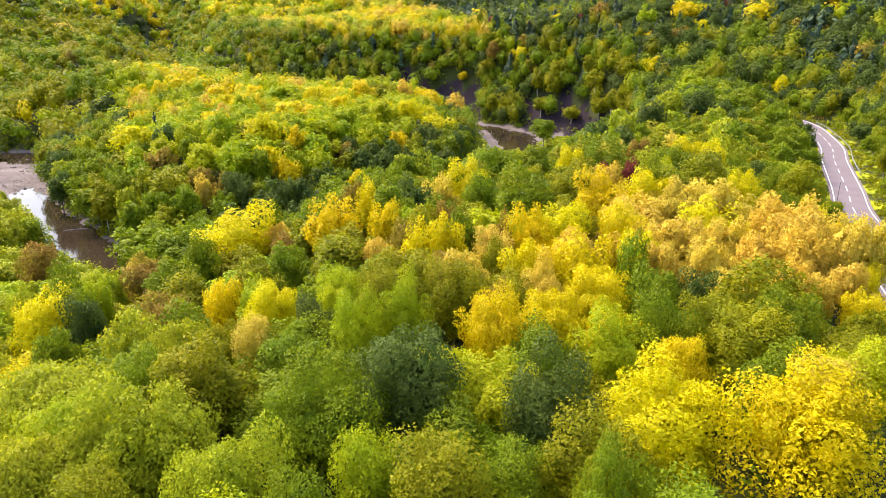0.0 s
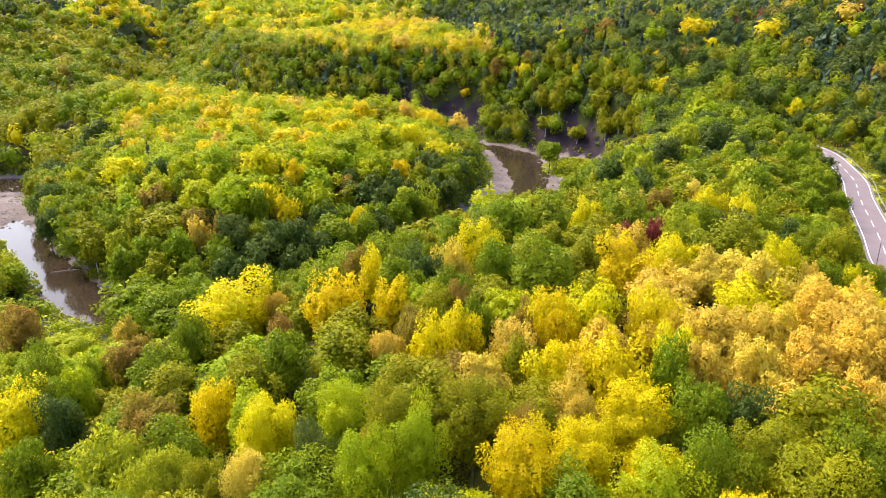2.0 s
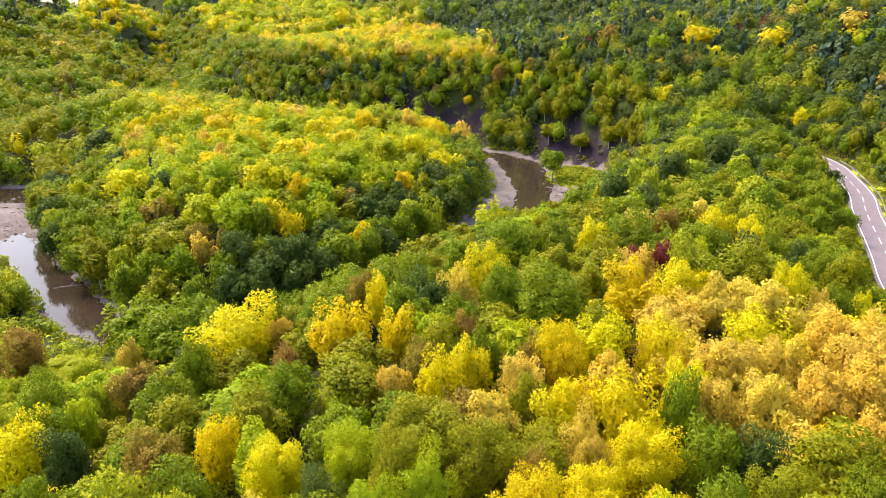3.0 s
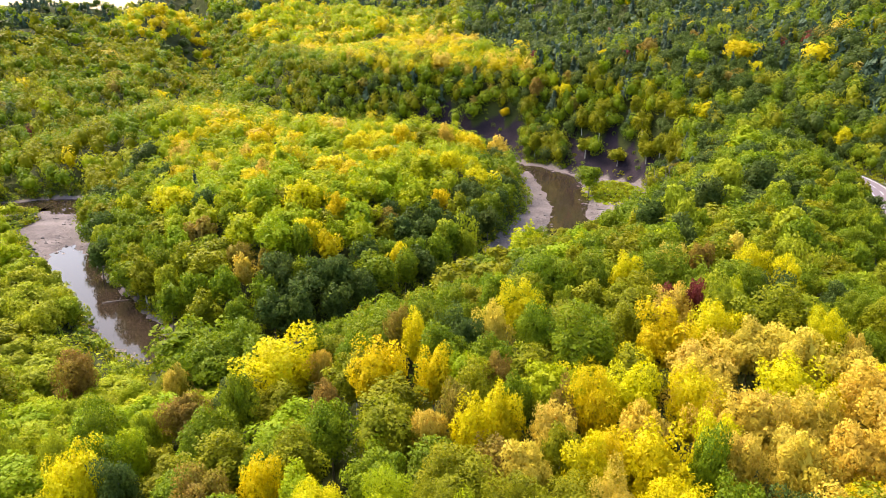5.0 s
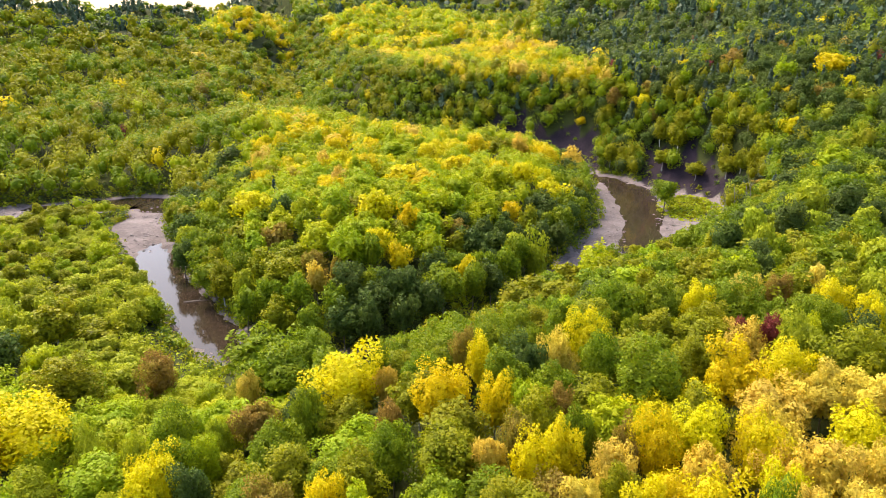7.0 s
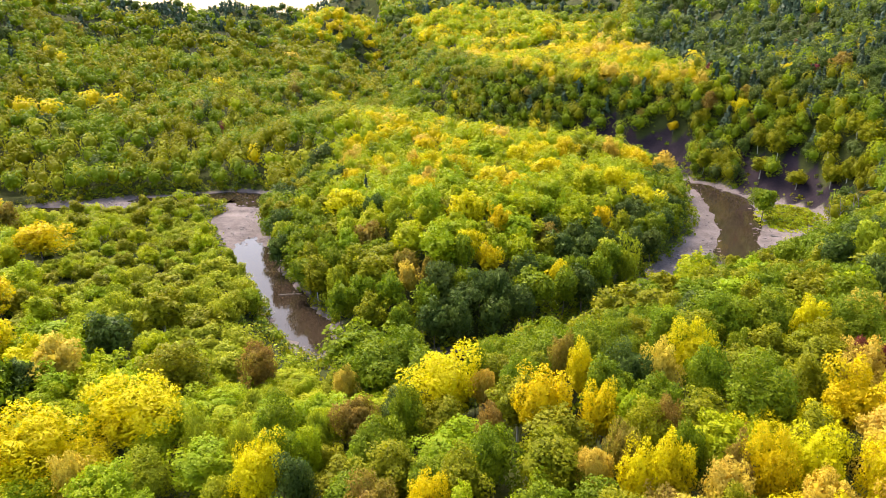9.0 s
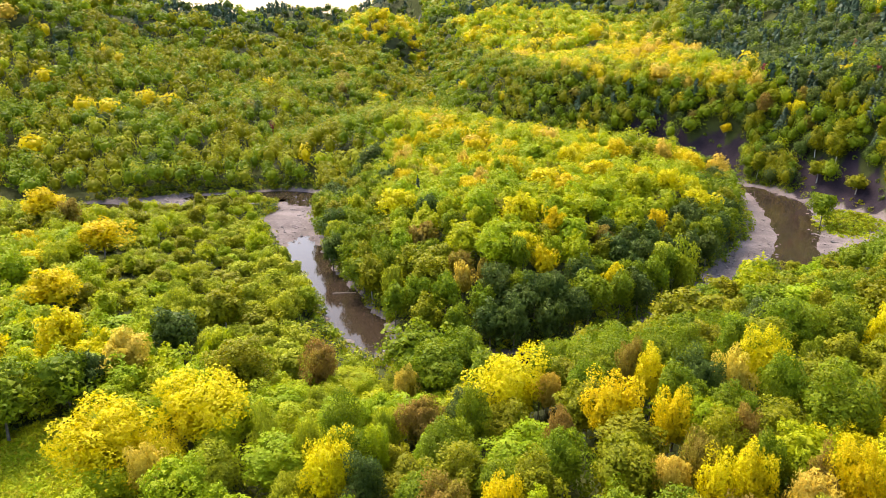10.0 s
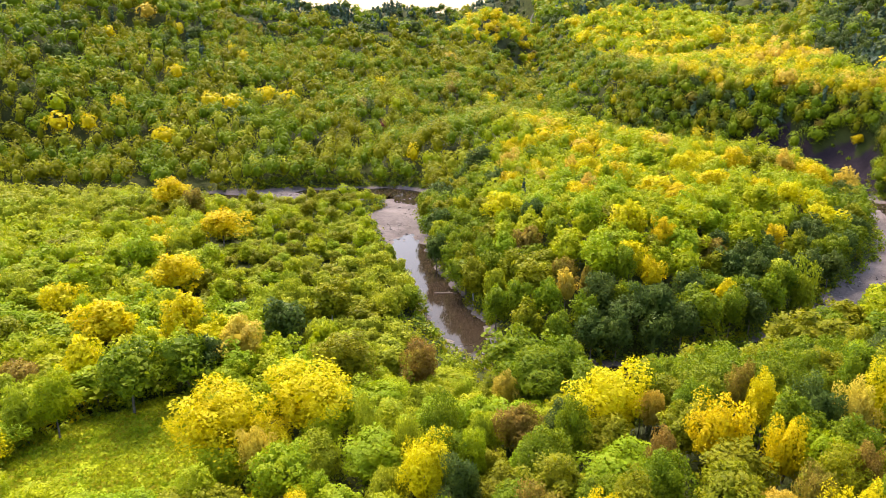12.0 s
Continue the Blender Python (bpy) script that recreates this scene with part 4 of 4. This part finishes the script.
# a low cable guard rail outside the bend
rail = tagged(new("guard_rail"), "low grey steel guard rail beside the road", "guard rail")
s_a = float(arc[np.argmin(np.hypot(ROAD[:, 0] - 99, ROAD[:, 1] - 172))])
s_b = float(arc[np.argmin(np.hypot(ROAD[:, 0] - 127, ROAD[:, 1] - 256))])
post = tube_mesh("post", 0.07, 0.85, 6, STEEL, 0.95, -0.3)
spots = np.arange(s_a, s_b, 4.0)
for s in spots:
    x, y, a = on_road(s, 4.5)
    part("post", post, rail, "", pose(x, y, ROAD_Z - 0.12))
for h in (0.42, 0.72):
    v, f = [], []
    for i, s in enumerate(np.linspace(s_a, float(spots[-1]), 2 * len(spots))):
        x, y, a = on_road(s, 4.42)
        for dx, dz in ((0.03, -0.05), (-0.03, -0.05), (-0.03, 0.05), (0.03, 0.05)):
            v.append((x + math.sin(a) * dx, y - math.cos(a) * dx, ROAD_Z - 0.12 + h + dz))
        if i:
            b = 4 * (i - 1)
            f += [(b + j, b + (j + 1) % 4, b + 4 + (j + 1) % 4, b + 4 + j) for j in range(4)]
    part("rail", mesh_of("rail", v, f, STEEL), rail)

# the bend's chevron board
sx, sy, sa = on_road(s_b - 1, 6.0)
gz = float(land(np.array([sx]), np.array([sy]))[0][0])
sign = tagged(new("chevron_sign"), "black road sign with yellow chevrons, at the bend", "road sign")
sign.matrix_basis = pose(sx, sy, gz, 0, 0, 8)
for dx in (-1.2, 1.2):
    part("post", tube_mesh("post", 0.05, 2.6, 6, STEEL, 1.0, -0.3), sign, "", pose(dx, 0.05, 0))
part("board", box_mesh("board", 3.4, 0.05, 1.1, SIGN_BLACK, 0.01), sign, "", pose(0, 0, 1.5))
for k in range(3):
    x0 = -1.15 + k * 1.0
    v = [(x0 - 0.25, 0, 0.45), (x0 + 0.2, 0, 0.9), (x0 + 0.6, 0, 0.9), (x0 + 0.15, 0, 0.45), (x0 + 0.6, 0, 0), (x0 + 0.2, 0, 0)]
    v = [(a, -0.034, c + 0.1) for a, b, c in v]
    part("chevron", mesh_of("chevron", v, [(0, 3, 2, 1), (0, 5, 4, 3)], SIGN_YELLOW), sign, "yellow chevron", pose(0, 0, 1.5))

# a tall slim pole on the verge
px, py, pa = on_road(first - 36, -6.2)
pz = float(land(np.array([px]), np.array([py]))[0][0])
pole = tagged(new("roadside_pole"), "tall slim dark pole on the grass verge", "pole")
pole.matrix_basis = pose(px, py, pz)
part("shaft", tube_mesh("shaft", 0.08, 8.6, 8, DARK_PAINT, 0.6, -0.4), pole)
part("cap", tube_mesh("cap", 0.09, 0.2, 8, STEEL, 0.9), pole, "grey cap", pose(0, 0, 8.6))

# ---- river bed ----
rng = np.random.RandomState(77)
pts = np.stack([rng.uniform(-250, 90, 60000), rng.uniform(140, 400, 60000)], 1)
sh, sd, ss, sr, se = land(pts[:, 0], pts[:, 1])
keep = (se < 0.8) & (sh > -0.42) & (sh < 0.9) & (bump2(pts[:, 0], pts[:, 1], 57, 324, 12, 22) < 0.3) & (rng.uniform(0, 1, len(pts)) < 0.62)
verts, faces = [], []
for (x, y), h in zip(pts[keep][:3200], sh[keep][:3200]):
    r = rng.uniform(0.14, 0.32) if rng.uniform() < 0.9 else rng.uniform(0.35, 0.75)
    faces.append(ICO_F + 12 * len(verts))
    turn = rng.uniform(0, 6.28)
    k = ICO_V * rng.uniform(0.75, 1.15, (12, 1)) * np.array([r * rng.uniform(0.9, 1.5), r, r * 0.6])
    k = np.stack([k[:, 0] * math.cos(turn) - k[:, 1] * math.sin(turn), k[:, 0] * math.sin(turn) + k[:, 1] * math.cos(turn), k[:, 2]], 1)
    verts.append(k + np.array([x, y, h + 0.15 * r]))
tagged(new("river_stones", mesh_of("river_stones", np.vstack(verts), Sheets([np.vstack(faces)]), STONE, True)), "rounded grey-pink stones in the river bed", "stones", kind="stuff")


def driftwood(x, y, z, length, radius, turn, seed):
    """A bleached, slightly bent trunk with broken limb stubs."""
    r = np.random.RandomState(seed)
    log = tagged(new("driftwood_log"), "bleached driftwood log lying by the river", "log", "driftwood logs")
    log.matrix_basis = pose(x, y, z, 0, 0, turn)
    v, f = [], []
    rings, sides = 7, 7
    for i in range(rings):
        t = i / (rings - 1)
        rr = radius * (1.15 - 0.6 * t) * r.uniform(0.9, 1.1)
        for j in range(sides):
            a = 6.283 * j / sides
            v.append((length * (t - 0.5), rr * math.cos(a) + 0.3 * math.sin(t * 3), rr * math.sin(a) + radius))
    f = [(i * sides + j, i * sides + (j + 1) % sides, (i + 1) * sides + (j + 1) % sides, (i + 1) * sides + j) for i in range(rings - 1) for j in range(sides)]
    f += [tuple(range(sides)), tuple((rings - 1) * sides + j for j in range(sides))]
    part("trunk", mesh_of("trunk", v, f, WOOD, True), log)
    for k in range(3):
        part("limb_stub", tube_mesh("limb_stub", radius * 0.35, r.uniform(0.7, 1.6), 5, WOOD, 0.5), log, "",
             pose(length * r.uniform(-0.1, 0.45), 0.2, radius, r.uniform(35, 75) * (1 if k % 2 else -1), 0, r.uniform(-40, 40)))


driftwood(-103.5, 192.0, -0.15, 7.0, 0.24, 25, 1)
driftwood(49.5, 293.5, 0.95, 8.0, 0.26, -22, 2)
driftwood(54, 291, 1.2, 6.0, 0.2, 8, 3)
driftwood(43.5, 305, 0.2, 6.0, 0.2, -58, 4)


# ---- bare snags over the scree ----
def snag(x, y, height, lean, seed):
    r = np.random.RandomState(seed)
    z = float(land(np.array([x]), np.array([y]))[0][0])
    tree = tagged(new("dead_tree"), "bare grey dead tree with broken limbs", "dead tree", "dead trees")
    tree.matrix_basis = pose(x, y, z, lean, r.uniform(-6, 6), r.uniform(0, 360))
    part("trunk", tube_mesh("trunk", 0.2, height, 7, WOOD, 0.25, -0.5), tree)
    for k in range(7):
        part("limb", tube_mesh("limb", 0.07, height * r.uniform(0.18, 0.4), 5, WOOD, 0.3), tree, "",
             pose(0, 0, height * r.uniform(0.4, 0.9), r.uniform(30, 60), 0, k * 51 + r.uniform(-20, 20)))


for x, y, height, lean, seed in ((72, 306, 13, 8, 1), (76, 308, 12, -7, 2), (69, 312, 10, 4, 3), (79, 312, 11, 3, 4)):
    snag(x, y, height, lean, seed)


# ---- herbs: meadow, verges and the bank of the far strand ----
def herbs(name, label, points, size, material, each=5, rise=0.25):
    z = land(points[:, 0], points[:, 1])[0]
    c = np.repeat(np.column_stack([points, z]), each, axis=0)
    c = c + rng.normal(0, 1, c.shape) * np.array([0.35, 0.35, 0.08]) + np.array([0, 0, rise])
    n = unit(rng.normal(0, 0.6, c.shape) + np.array([0, 0, 1.0]))
    v, f = sprays(rng, c, n, size)
    tagged(new(name, mesh_of(name, v, Sheets([f]), material)), label, "plants", kind="stuff")


HERB = foliage("herb_leaves", (0.26, 0.34, 0.010), (0.40, 0.41, 0.014), 0.5)
HERB_YELLOW = foliage("yellowing_herbs", (0.34, 0.31, 0.012), (0.22, 0.25, 0.012), 0.5)
p = np.stack([rng.uniform(-150, -75, 16000), rng.uniform(50, 112, 16000)], 1)
p = p[meadow(p[:, 0], p[:, 1]) > 0.32]
herbs("meadow_plants", "low leafy green meadow plants", p[: len(p) * 3 // 4], 0.3, HERB)
herbs("meadow_flowers", "yellowing herbs in the meadow", p[len(p) * 3 // 4:], 0.24, HERB_YELLOW, 4, 0.35)
p = np.stack([rng.uniform(40, 150, 30000), rng.uniform(60, 330, 30000)], 1)
dr = line_distance(ROAD, p[:, 0], p[:, 1])[0]
herbs("roadside_grass", "green grass and weeds on the road verges", p[(dr > 4.3) & (dr < 8.5)], 0.32, LEAF["olive"])
p = np.stack([rng.uniform(-330, 80, 60000), rng.uniform(140, 420, 60000)], 1)
e = land(p[:, 0], p[:, 1])[4]
herbs("bank_herbs", "yellow-green herbs along the river banks", p[(e > 0.3) & (e < 4.0)], 0.34, HERB_YELLOW, 4, 0.4)
islet = (bump2(p[:, 0], p[:, 1], 57, 324, 12, 22) > 0.3) & (e < 1)
herbs("islet_grass", "yellow-green grass on the gravel islet", p[islet], 0.34, HERB, 10, 0.3)
